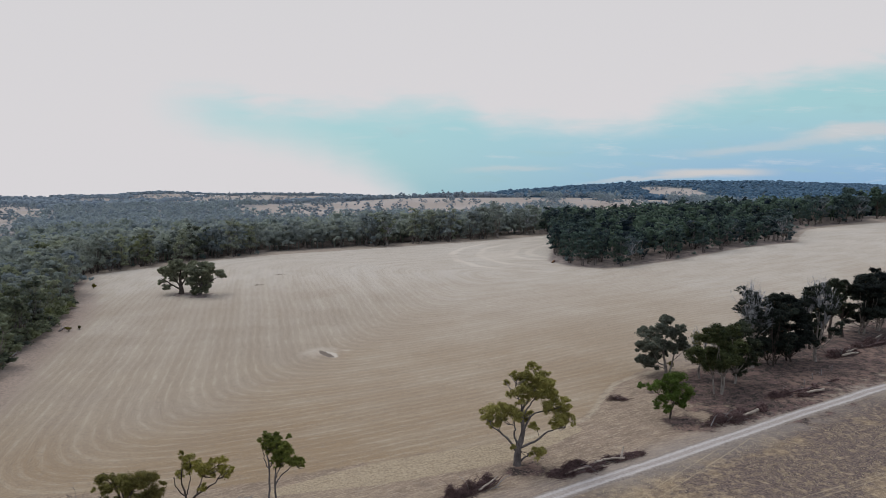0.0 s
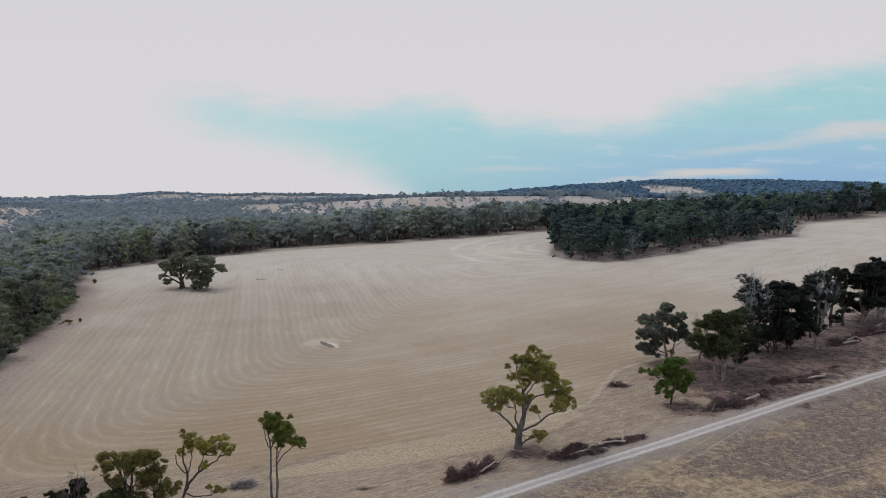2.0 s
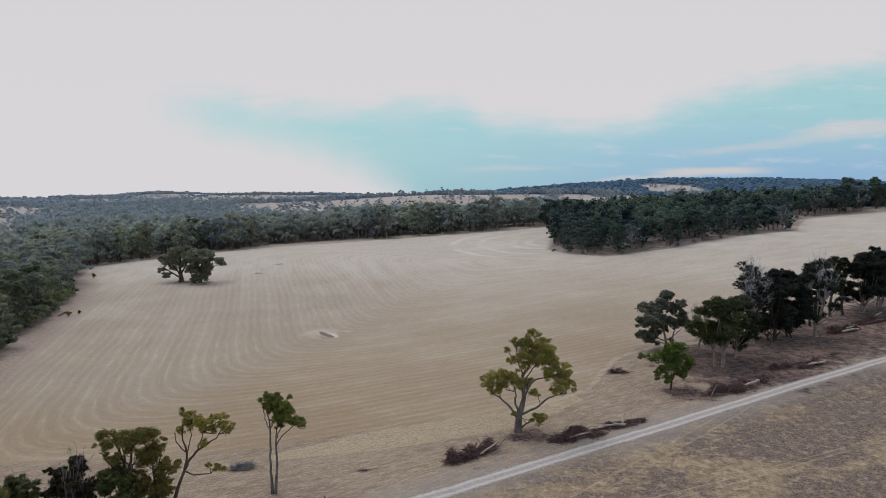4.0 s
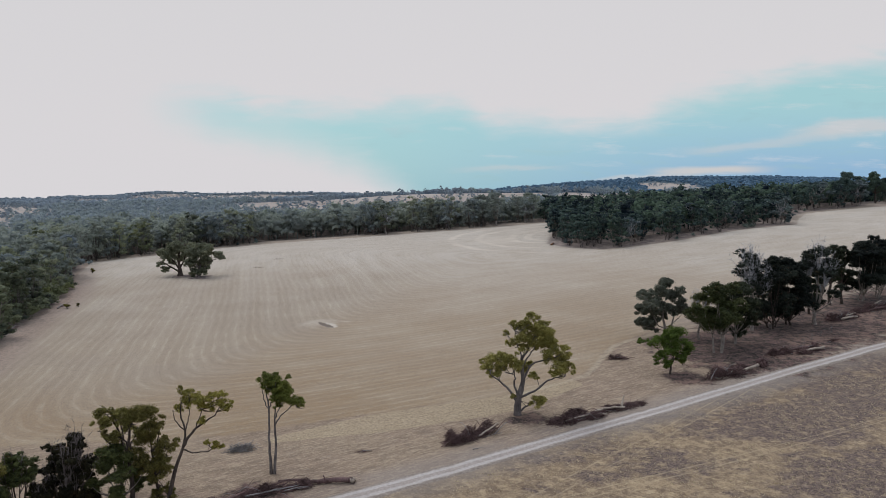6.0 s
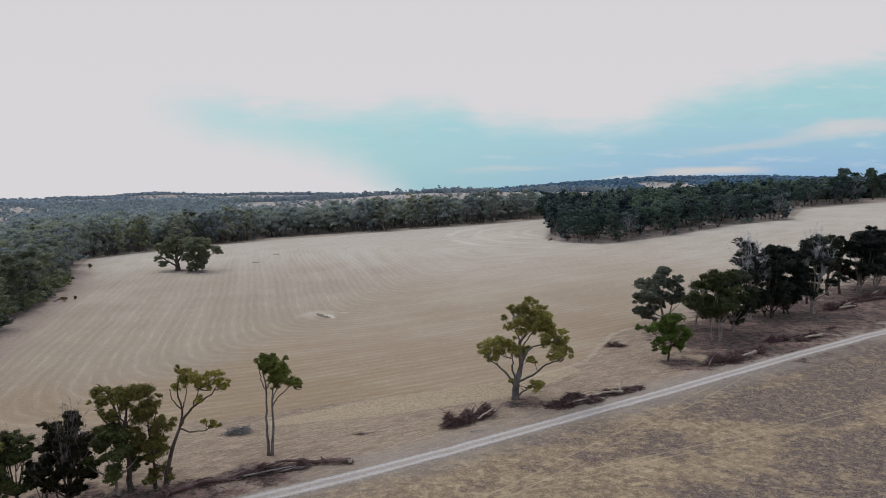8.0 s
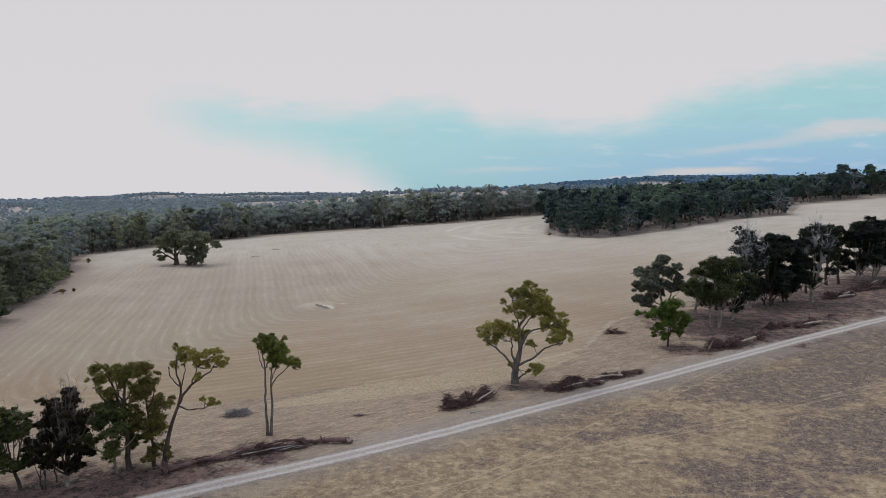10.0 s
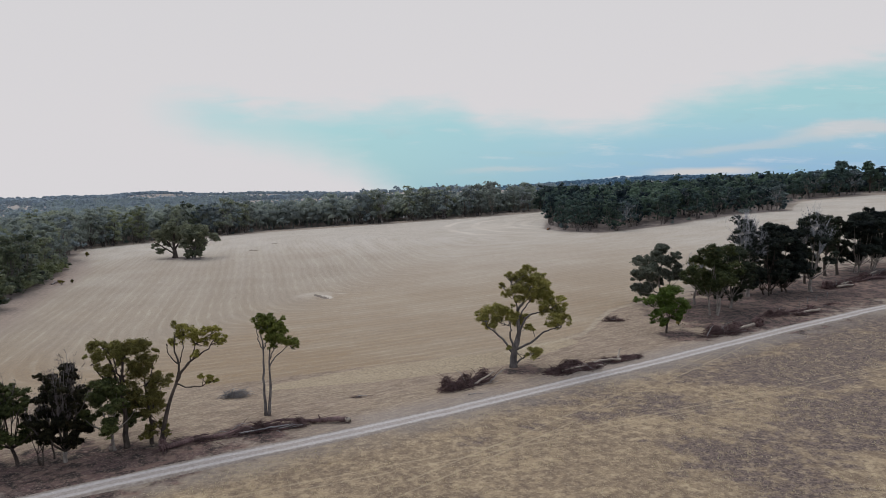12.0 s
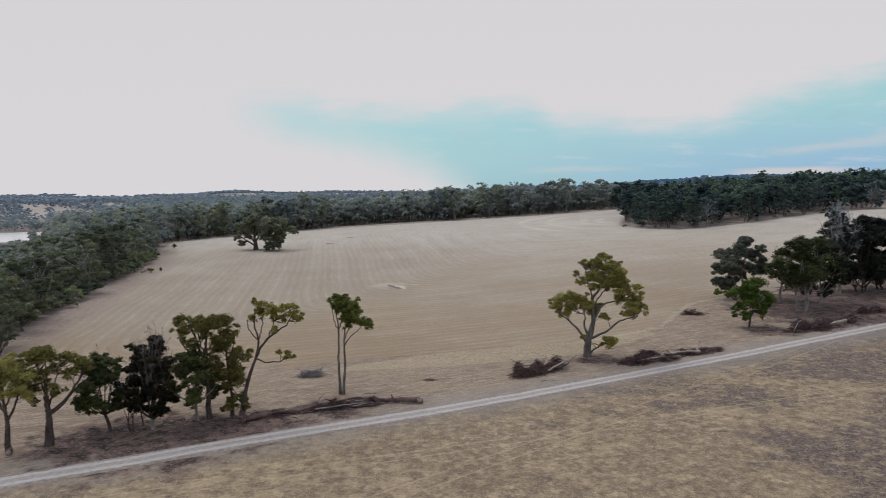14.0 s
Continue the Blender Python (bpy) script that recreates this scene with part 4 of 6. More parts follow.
def grown(rng, h, w, bare, stems, count, length, sides=6, lean=0.0, lumps=9, dead=0, tufts=None, dense=0.6):
    """The meshes' data of a gum tree of height h and crown width w whose crown begins at bare * h: trunk, limbs, twigs, leaves."""
    wood, limb, fol, twig = [], [], [], []
    for s in range(stems):
        a = rng.random() * 6.28
        off = 0 if stems == 1 else 0.25 + 0.12 * stems
        foot = np.array([math.cos(a) * off, math.sin(a) * off, -0.4])
        fork = np.array([foot[0] * 1.7 + lean * h * 0.4 + rng.normal(0, 0.2), foot[1] * 1.7 + rng.normal(0, 0.2), h * bare * (0.8 + 0.3 * rng.random()) + 0.5])
        r = h * 0.021 / stems**0.45
        p = curve([foot, (foot + fork) / 2 + rng.normal(0, 0.15, 3), fork], 9 if sides > 5 else 5)
        wood.append(tube(p, [r * 1.5, r * 1.08, r, r * 0.9], sides + 1, 0.12, rng))
        for k in range(max(2, lumps // stems)):
            ang = k * 2.4 + rng.random() * 1.2 + s
            up = (k + 0.5 + 0.4 * rng.random()) / max(2, lumps // stems)
            up = bare + 0.10 + (0.86 - bare) * up
            bulge = math.sin(math.pi * min(0.98, max(0.26, (up - bare + 0.12) / (1.12 - bare)))) ** 0.6
            reach = w * 0.5 * bulge * (0.40 + 0.62 * rng.random())
            c = np.array([fork[0] + lean * h * (up - bare) * 0.6 + math.cos(ang) * reach * 0.8, fork[1] + math.sin(ang) * reach * 0.8, h * up])
            cr = w * (0.16 + 0.07 * rng.random() if tufts else 0.125 + 0.115 * rng.random())
            start = fork if c[2] > fork[2] + 0.3 else foot + (fork - foot) * 0.75
            mid = start + (c - start) * np.array([0.65, 0.65, 0.45])
            q = curve([start, mid, c], 7 if sides > 5 else 5)
            limb.append(tube(q if sides > 5 else q[::2], [r * 0.5, r * 0.15], max(3, sides - 2)))
            if tufts:
                for e in range(tufts):
                    to = rng.normal(0, 0.62, 3) * cr * np.array([1, 1, 0.6]) * (e > 0)
                    fol.append(dome(c + to, cr * (0.62 - 0.20 * (e > 0)) * (0.85 + 0.3 * rng.random()), count // lumps // tufts, length, rng))
                continue
            fol.append(clump(c, cr, count // lumps, length, rng, 0.72, None, dense))
            fol.append(clump(c + rng.uniform(-0.95, 0.95, 3) * cr, cr * 0.7, count // lumps // 3, length, rng, 0.72, None, dense * 0.9))
            for d in range(dead if c[2] > h * 0.5 else 0):
                out = (c - fork) / (np.linalg.norm(c - fork) + 0.1) + rng.normal(0, 0.5, 3) + np.array([0, -0.25, 0.35])
                out /= np.linalg.norm(out)
                tip = c + out * cr * (1.0 + 0.7 * rng.random())
                path = curve([q[4], (q[4] + tip) / 2 + rng.normal(0, 0.2, 3), tip], 6)
                twig.append(tube(path[::2] if sides < 6 else path, [0.048, 0.014], 3))
                for e in range(8 if sides > 5 else 3):
                    knot = path[2 + e % 4]
                    away = out + rng.normal(0, 0.6, 3)
                    end = knot + away / np.linalg.norm(away) * cr * (0.30 + 0.4 * rng.random())
                    twig.append(tube([knot, (knot + end) / 2 + rng.normal(0, 0.08, 3), end], [0.020, 0.008], 3))
    return wood, limb, fol, twig


def grown_tree(x, y, label, h, w, leaf, wood, seed, bare=0.35, stems=1, count=5200, length=0.36, lean=0.0, lumps=10, dead=0, group="trees in the shelter belt", limb_wood=None, dense=0.6):
    rng = np.random.default_rng(seed)
    top = tree_thing(x, y, label, group)
    trunks, limbs, fol, twig = grown(rng, h, w, bare, stems, int(count * 2.4), length * 0.72, 8, lean, lumps, dead, None, dense)
    for t in trunks:
        part("trunk", mesh_of("trunk", *t, wood), top)
    for b in limbs:
        part("limb", mesh_of("limb", *b, limb_wood or wood), top)
    if twig:
        tagged(part("dead_wood", mesh_of("dead_wood", *join(twig), DEAD_TWIG if group == ROADSIDE else DEAD_GREY), top, "bleached grey dead twigs"), kind="stuff")
    part("crown", mesh_of("crown", *join(fol), leaf, False), top)
    return top


ROADSIDE = "trees along the farm track"
# the spreading gum by the brush heaps
shaped_tree(10.4, 96.3, "spreading gum tree with olive foliage beside brush heaps",
            [([(0, 0), (0, 1.6), (0.4, 3.4), (0.8, 5.2), (0.6, 8.1), (1.4, 9.2), (1.8, 11.0)], 0.50, 0.07)],
            [([(-0.1, 1.9), (-1.2, 3.6), (-2.3, 4.8), (-3.6, 5.9), (-4.0, 6.8)], 0.20, 0.05), ([(0.1, 2.6), (-0.5, 4.4), (-0.5, 5.8), (-1.6, 6.4)], 0.18, 0.05),
             ([(0.3, 2.5), (2.3, 3.4), (3.9, 5.0), (5.2, 5.5), (6.5, 5.9)], 0.19, 0.05), ([(0.8, 5.0), (2.1, 7.2), (3.4, 7.6), (4.7, 7.9)], 0.17, 0.05),
             ([(0.7, 7.0), (2.0, 8.6), (3.4, 10.0), (4.3, 10.8)], 0.12, 0.04), ([(0.6, 7.8), (0.2, 9.4), (-0.4, 11.0), (-0.5, 12.6)], 0.11, 0.03), ([(0.3, 0.5), (1.5, 1.4), (2.7, 2.2)], 0.15, 0.05)],
            [(-3.4, 7.6, 1.2), (-4.3, 6.9, 0.9), (-2.1, 8.1, 1.05), (-1.0, 7.8, 0.9), (-3.4, 5.9, 0.65), (-2.3, 6.5, 0.8), (-4.9, 7.5, 0.5), (0.3, 6.8, 1.0), (1.3, 6.5, 1.0), (2.1, 5.5, 0.65), (0.0, 11.0, 1.15), (1.3, 12.0, 1.15), (2.9, 12.2, 1.1), (3.9, 11.2, 1.15),
             (4.7, 10.4, 0.85), (-0.5, 12.9, 0.6), (2.9, 13.3, 0.6), (-1.6, 11.2, 0.55), (1.8, 10.7, 1.0), (3.1, 10.3, 1.0), (3.9, 9.1, 0.65), (0.8, 9.6, 0.65), (4.7, 7.8, 0.95), (5.7, 6.8, 1.1), (6.8, 6.8, 0.9), (6.3, 9.6, 0.75), (5.5, 8.9, 0.75), (6.5, 8.1, 0.75), (6.0, 6.0, 0.7), (2.7, 2.4, 0.95), (3.5, 2.1, 0.6), (-0.8, 2.9, 0.45), (1.0, 13.2, 0.75), (2.2, 13.6, 0.7), (0.2, 12.4, 0.8), (3.6, 12.4, 0.8), (-1.2, 10.4, 0.6), (5.0, 9.4, 0.8), (2.6, 9.2, 0.7), (-0.2, 7.4, 0.8)],
            LEAF_OLIVE, BARK_ASH, 11, depth=1.1, group=ROADSIDE, grow=1.28)
# two slender stems with one tuft
shaped_tree(-19.7, 77.3, "slender twin-stemmed gum with a high tufted crown",
            [([(0, 0), (-0.12, 2.6), (-0.17, 5.1), (-0.1, 7.6), (-0.3, 9.0), (-0.5, 10.2)], 0.15, 0.06), ([(0.32, 0), (0.58, 3.2), (0.5, 5.6), (0.6, 7.2), (0.9, 9.0)], 0.15, 0.06)],
            [([(0.5, 5.6), (1.0, 6.5), (1.9, 7.3), (2.9, 8.2)], 0.09, 0.03), ([(-0.1, 7.6), (0.4, 8.6), (1.0, 9.8)], 0.08, 0.03), ([(-0.15, 7.6), (-0.8, 8.9), (-0.9, 10.4)], 0.07, 0.03), ([(0.55, 6.4), (1.2, 7.9), (2.0, 9.0)], 0.07, 0.03)],
            [(-0.1, 10.9, 0.85), (-0.8, 10.8, 0.55), (0.6, 10.9, 0.8), (1.2, 10.1, 1.0), (2.1, 9.2, 1.0), (3.0, 8.4, 0.8), (3.2, 7.9, 0.6), (1.1, 8.7, 0.75), (0.9, 7.9, 0.5), (2.4, 8.2, 0.7), (0.9, 9.5, 0.85), (0.1, 10.0, 0.8), (1.8, 9.9, 0.75), (0.5, 10.4, 0.7)],
            LEAF_FRESH, BARK_ASH, 12, fill=2400, depth=0.5, group=ROADSIDE)
# the leaning one
shaped_tree(-28.3, 69.2, "leaning gum with an open forked crown",
            [([(0, 0), (0.3, 2.1), (1.0, 4.5), (1.75, 6.6), (2.0, 8.2), (1.6, 9.8), (1.7, 11.2)], 0.22, 0.04)],
            [([(1.75, 6.5), (2.4, 7.6), (3.3, 8.6), (4.9, 9.7), (5.9, 10.9)], 0.17, 0.04), ([(1.6, 6.3), (2.6, 5.9), (3.7, 5.95), (4.7, 6.2), (5.6, 6.6)], 0.09, 0.03), ([(2.9, 8.1), (3.3, 9.3), (3.9, 10.8)], 0.08, 0.03),
             ([(1.95, 8.0), (2.3, 9.4), (2.2, 11.0)], 0.07, 0.03), ([(1.9, 8.3), (1.1, 9.4), (1.0, 10.4)], 0.07, 0.03)],
            [(1.75, 11.5, 0.85), (1.2, 10.3, 0.6), (2.3, 10.8, 0.6), (3.9, 11.3, 0.9), (5.1, 11.3, 0.9), (6.0, 10.7, 0.75), (4.4, 10.4, 0.7), (3.9, 9.4, 0.5), (3.3, 10.4, 0.5), (4.2, 7.0, 0.35), (5.3, 6.9, 0.5), (5.8, 6.5, 0.35), (4.8, 6.3, 0.3)],
            LEAF_OLIVE, BARK_BROWN, 13, fill=1800, depth=0.6, group=ROADSIDE)
# the tall one in the clump
shaped_tree(-31.5, 68.5, "tall dark-stemmed gum with an olive crown",
            [([(0, 0), (-0.05, 2.0), (-0.1, 4.0), (-0.3, 6.3), (-0.1, 8.4), (0.2, 9.6)], 0.26, 0.07)],
            [([(-0.3, 6.0), (-1.2, 7.6), (-2.0, 9.2), (-2.6, 10.2)], 0.16, 0.04), ([(-0.25, 5.6), (-1.4, 6.6), (-2.4, 7.6), (-3.0, 8.6)], 0.13, 0.04), ([(-0.2, 6.2), (0.5, 7.4), (0.9, 8.6)], 0.13, 0.04), ([(-0.3, 6.6), (-0.8, 8.4), (-1.2, 9.8)], 0.1, 0.04)],
            [(-2.5, 10.2, 0.9), (-3.0, 8.8, 0.8), (-1.3, 9.7, 1.0), (0.2, 9.6, 1.1), (-1.5, 7.8, 0.8), (0.8, 8.2, 0.8), (-2.2, 6.4, 0.8), (-3.4, 9.9, 0.6), (-0.4, 10.4, 0.7), (0.9, 9.8, 0.7), (-0.6, 8.6, 0.7)],
            LEAF_OLIVE, BARK_BROWN, 14, depth=0.9, group=ROADSIDE, grow=1.12)
shaped_tree(-29.3, 69.4, "gum leafy from its foot to its olive top",
            [([(0, 0), (-0.1, 2.0), (-0.3, 3.9), (-0.6, 6.8), (-0.8, 8.8)], 0.18, 0.05)],
            [([(-0.5, 5.6), (0.1, 7.2), (0.4, 8.8)], 0.09, 0.03), ([(-0.7, 7.6), (-1.2, 9.0), (-1.4, 10.2)], 0.08, 0.03), ([(-0.2, 3.4), (0.4, 4.4), (0.7, 6.0)], 0.08, 0.03)],
            [(-0.6, 9.9, 0.95), (-1.4, 10.3, 0.75), (0.4, 9.1, 0.75), (-0.2, 8.2, 0.7), (-0.8, 6.7, 0.95), (0.6, 6.3, 0.85), (-1.2, 5.2, 0.9), (0.4, 4.2, 1.0), (-0.6, 3.4, 0.95), (0.8, 1.9, 0.6), (0.0, 1.3, 0.65), (1.8, 1.3, 0.35), (-1.6, 4.2, 0.7), (0.2, 5.3, 0.7)],
            LEAF_DUSK, BARK_BROWN, 15, depth=0.8, group=ROADSIDE, grow=1.42)
# two stout gums further along the track
shaped_tree(-43.9, 60.7, "stout brown-trunked gum with rounded olive clumps",
            [([(0, 0), (0.05, 1.2), (0.1, 2.4), (0.05, 3.5), (-0.1, 5.0), (-0.3, 6.4)], 0.40, 0.08)],
            [([(-0.1, 3.2), (-0.7, 4.2), (-1.0, 5.5), (-1.6, 7.6)], 0.19, 0.05), ([(0.25, 3.1), (1.5, 4.1), (2.3, 5.4), (3.2, 6.9)], 0.24, 0.06), ([(0.1, 3.8), (0.7, 5.0), (1.2, 6.2), (1.8, 7.9)], 0.12, 0.04), ([(-0.2, 5.0), (-0.6, 6.4), (-0.8, 7.8)], 0.1, 0.04), ([(-0.7, 4.2), (-1.5, 4.6), (-2.0, 5.2)], 0.09, 0.04)],
            [(-0.9, 8.3, 0.95), (-1.7, 8.5, 0.85), (-0.1, 8.7, 0.75), (-1.9, 6.6, 0.8), (-1.7, 4.9, 0.85), (-2.4, 5.5, 0.6), (-0.2, 6.7, 0.7), (1.2, 5.6, 0.65), (1.8, 8.2, 0.75), (3.0, 7.3, 0.85), (3.6, 7.9, 0.6), (2.1, 6.7, 0.6), (0.9, 7.4, 0.6), (2.5, 8.3, 0.5), (-2.3, 7.7, 0.6)],
            LEAF_OLIVE, BARK_BROWN, 16, fill=1900, depth=0.9, group=ROADSIDE, grow=1.3)
shaped_tree(-46.7, 58.9, "forked brown-trunked gum with thin olive clumps",
            [([(0, 0), (0.05, 1.5), (0.0, 3.0), (-0.2, 4.5), (-0.4, 6.5)], 0.27, 0.09)],
            [([(0.0, 2.9), (0.7, 3.8), (1.3, 5.2), (1.7, 6.3)], 0.15, 0.04), ([(-0.1, 3.6), (-1.0, 5.0), (-1.6, 6.8)], 0.12, 0.04), ([(0.0, 4.0), (0.5, 5.6), (0.7, 7.2)], 0.1, 0.04)],
            [(0.8, 7.1, 0.95), (1.6, 5.9, 0.85), (0.1, 8.0, 0.9), (-1.5, 7.0, 0.95), (-1.0, 5.6, 0.75), (1.9, 6.9, 0.7), (2.2, 5.2, 0.6), (-0.5, 6.8, 0.7), (0.6, 5.6, 0.5)],
            LEAF_OLIVE, BARK_BROWN, 17, depth=0.8, group=ROADSIDE, grow=1.3)

grown_tree(-32.4, 68.0, "small bushy green gum with a pale trunk", 7.0, 6.6, LEAF_SHELTER, BARK_PALE, 21, 0.24, 1, 6400, 0.26, -0.16, 13, group=ROADSIDE, dense=0.7)
grown_tree(-40.3, 65.0, "dark rounded gum beside the track", 7.4, 5.8, LEAF_SHELTER, BARK_BROWN, 22, 0.14, 1, 8000, 0.28, -0.05, 15, 2, group=ROADSIDE, dense=0.8)
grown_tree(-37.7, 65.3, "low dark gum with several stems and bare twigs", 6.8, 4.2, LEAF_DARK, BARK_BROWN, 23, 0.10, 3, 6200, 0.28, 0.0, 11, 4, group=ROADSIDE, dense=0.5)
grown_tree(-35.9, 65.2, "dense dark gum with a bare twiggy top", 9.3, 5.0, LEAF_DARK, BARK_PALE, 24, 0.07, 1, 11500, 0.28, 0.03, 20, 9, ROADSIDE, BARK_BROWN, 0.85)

# the small green one leaning out of the belt
BELT = "trees in the shelter belt"
shaped_tree(37.3, 112.7, "bright green young gum leaning over litter",
            [([(0, 0), (0.1, 1.2), (0.3, 2.4), (0.7, 4.0), (1.0, 5.6)], 0.17, 0.04)],
            [([(0.1, 1.2), (-0.9, 2.6), (-2.0, 4.2), (-3.6, 5.1), (-4.7, 5.4)], 0.09, 0.03), ([(0.2, 1.8), (1.2, 3.2), (2.3, 4.4)], 0.09, 0.03), ([(0.1, 1.0), (-0.6, 1.6), (-1.8, 1.8)], 0.06, 0.02), ([(0.3, 2.2), (-0.2, 4.2), (-0.6, 6.2)], 0.07, 0.02)],
            [(0.9, 6.5, 1.35), (2.1, 4.7, 1.35), (0.4, 4.1, 1.15), (-1.4, 5.2, 0.95), (-3.1, 5.3, 0.72), (-4.8, 5.4, 0.52), (-1.7, 3.2, 0.78), (-0.8, 1.9, 0.72), (1.8, 2.7, 0.75), (-2.2, 1.9, 0.42), (-0.5, 6.6, 0.66), (2.9, 3.5, 0.55)],
            LEAF_GREEN, BARK_BROWN, 31, 0.25, 900, 0.7, 1, BELT, 1.42)
shaped_tree(44.2, 136.5, "grey-green gum with a broad ragged crown",
            [([(0, 0), (-0.2, 1.8), (-0.6, 3.8), (-0.6, 6.0), (0.1, 8.6)], 0.30, 0.06), ([(0.5, 0), (1.0, 2.0), (1.6, 4.4), (2.4, 6.4)], 0.22, 0.05)],
            [([(-0.2, 1.6), (-1.8, 2.6), (-3.2, 5.0), (-4.4, 7.8)], 0.14, 0.04), ([(-0.1, 1.2), (-2.2, 1.8), (-4.6, 2.4)], 0.12, 0.03), ([(-0.6, 4.6), (-2.6, 5.6), (-4.8, 5.5)], 0.10, 0.03), ([(-0.6, 5.6), (-1.2, 7.6), (-1.4, 8.8)], 0.10, 0.03), ([(1.2, 2.8), (2.8, 4.0), (3.8, 5.0)], 0.09, 0.03)],
            [(0.2, 10.5, 1.20), (-1.2, 8.9, 1.35), (-4.0, 8.1, 1.10), (-2.9, 6.2, 1.60), (-4.9, 5.4, 1.0), (-4.8, 2.6, 1.20), (-2.8, 1.9, 1.0), (-1.1, 4.4, 1.15), (3.0, 6.7, 1.0), (3.8, 5.1, 0.9), (1.3, 8.1, 1.20), (2.2, 9.4, 0.75), (-1.9, 2.7, 0.8), (0.5, 5.8, 1.0)],
            LEAF_DULL, BARK_PALE, 32, 0.34, 900, 1.2, 1, BELT, 1.45)
grown_tree(49.8, 133.6, "thin grey gum with dead twigs", 9.4, 6.2, LEAF_BROWNED, BARK_PALE, 33, 0.30, 1, 1900, 0.36, 0.05, 8, 7)
grown_tree(49.7, 124.4, "white-stemmed gum with a dense green crown", 12.4, 11.0, LEAF_SHELTER, BARK_PALE, 34, 0.26, 3, 9000, 0.44, 0.0, 15, dense=0.5)
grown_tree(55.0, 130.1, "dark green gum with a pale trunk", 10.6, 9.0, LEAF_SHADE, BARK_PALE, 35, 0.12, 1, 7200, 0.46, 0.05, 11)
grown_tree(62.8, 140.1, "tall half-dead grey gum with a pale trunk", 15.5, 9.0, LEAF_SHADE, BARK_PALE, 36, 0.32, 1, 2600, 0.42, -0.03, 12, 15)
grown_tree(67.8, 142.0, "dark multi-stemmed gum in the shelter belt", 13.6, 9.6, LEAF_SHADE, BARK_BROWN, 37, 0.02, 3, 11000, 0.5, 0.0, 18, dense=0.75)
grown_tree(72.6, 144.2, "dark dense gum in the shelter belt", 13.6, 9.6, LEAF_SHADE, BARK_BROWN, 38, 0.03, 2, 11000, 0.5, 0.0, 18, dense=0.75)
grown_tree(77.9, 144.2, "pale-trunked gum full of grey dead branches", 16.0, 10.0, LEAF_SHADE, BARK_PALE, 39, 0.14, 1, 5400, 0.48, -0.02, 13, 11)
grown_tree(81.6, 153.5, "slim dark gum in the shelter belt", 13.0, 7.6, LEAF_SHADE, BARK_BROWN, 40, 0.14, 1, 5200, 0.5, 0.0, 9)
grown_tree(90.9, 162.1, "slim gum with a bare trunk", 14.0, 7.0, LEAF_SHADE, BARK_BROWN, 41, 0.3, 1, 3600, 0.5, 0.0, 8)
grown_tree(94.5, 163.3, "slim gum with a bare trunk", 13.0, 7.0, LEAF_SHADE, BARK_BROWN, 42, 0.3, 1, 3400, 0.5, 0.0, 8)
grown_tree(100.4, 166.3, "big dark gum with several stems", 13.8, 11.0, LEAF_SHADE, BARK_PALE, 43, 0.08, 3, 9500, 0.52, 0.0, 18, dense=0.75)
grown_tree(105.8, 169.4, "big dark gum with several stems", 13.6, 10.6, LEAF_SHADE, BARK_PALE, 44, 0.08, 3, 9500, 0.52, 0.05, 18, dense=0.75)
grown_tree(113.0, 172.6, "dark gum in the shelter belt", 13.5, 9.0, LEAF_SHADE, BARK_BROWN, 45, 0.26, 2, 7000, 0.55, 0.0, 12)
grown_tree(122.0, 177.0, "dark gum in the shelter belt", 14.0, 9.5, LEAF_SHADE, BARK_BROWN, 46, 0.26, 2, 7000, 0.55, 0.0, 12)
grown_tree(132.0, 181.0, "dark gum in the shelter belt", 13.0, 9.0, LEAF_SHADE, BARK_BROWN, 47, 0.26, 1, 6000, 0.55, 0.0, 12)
# the pair standing alone in the paddock
shaped_tree(-91.4, 240.2, "spreading gum alone in the stubble paddock",
            [([(0, 0), (0, 1.6), (-0.3, 3.6), (-0.4, 6.0), (0.2, 9.6)], 0.85, 0.16)],
            [([(-0.1, 1.4), (-2.4, 3.0), (-4.6, 4.6), (-6.0, 5.6)], 0.34, 0.08), ([(-0.2, 2.6), (-2.2, 5.2), (-4.0, 7.6)], 0.32, 0.08), ([(0.0, 2.8), (2.0, 5.6), (4.0, 9.6)], 0.34, 0.08), ([(-2.4, 3.0), (-3.8, 2.6), (-4.8, 2.2)], 0.16, 0.05)],
            [(-6.0, 6.2, 1.40), (-4.9, 2.3, 0.95), (-5.0, 8.4, 1.40), (-2.6, 9.9, 1.50), (0.3, 10.7, 1.40), (4.0, 10.3, 1.40), (-1.8, 7.6, 1.70), (1.7, 8.4, 1.70), (0.1, 5.8, 1.25), (-6.6, 4.2, 0.90), (-3.4, 4.4, 0.90), (5.2, 9.0, 1.10)],
            LEAF_PADDOCK, BARK_BROWN, 51, 0.48, 560, 2.2, 1, "pair of trees in the paddock", 1.46)
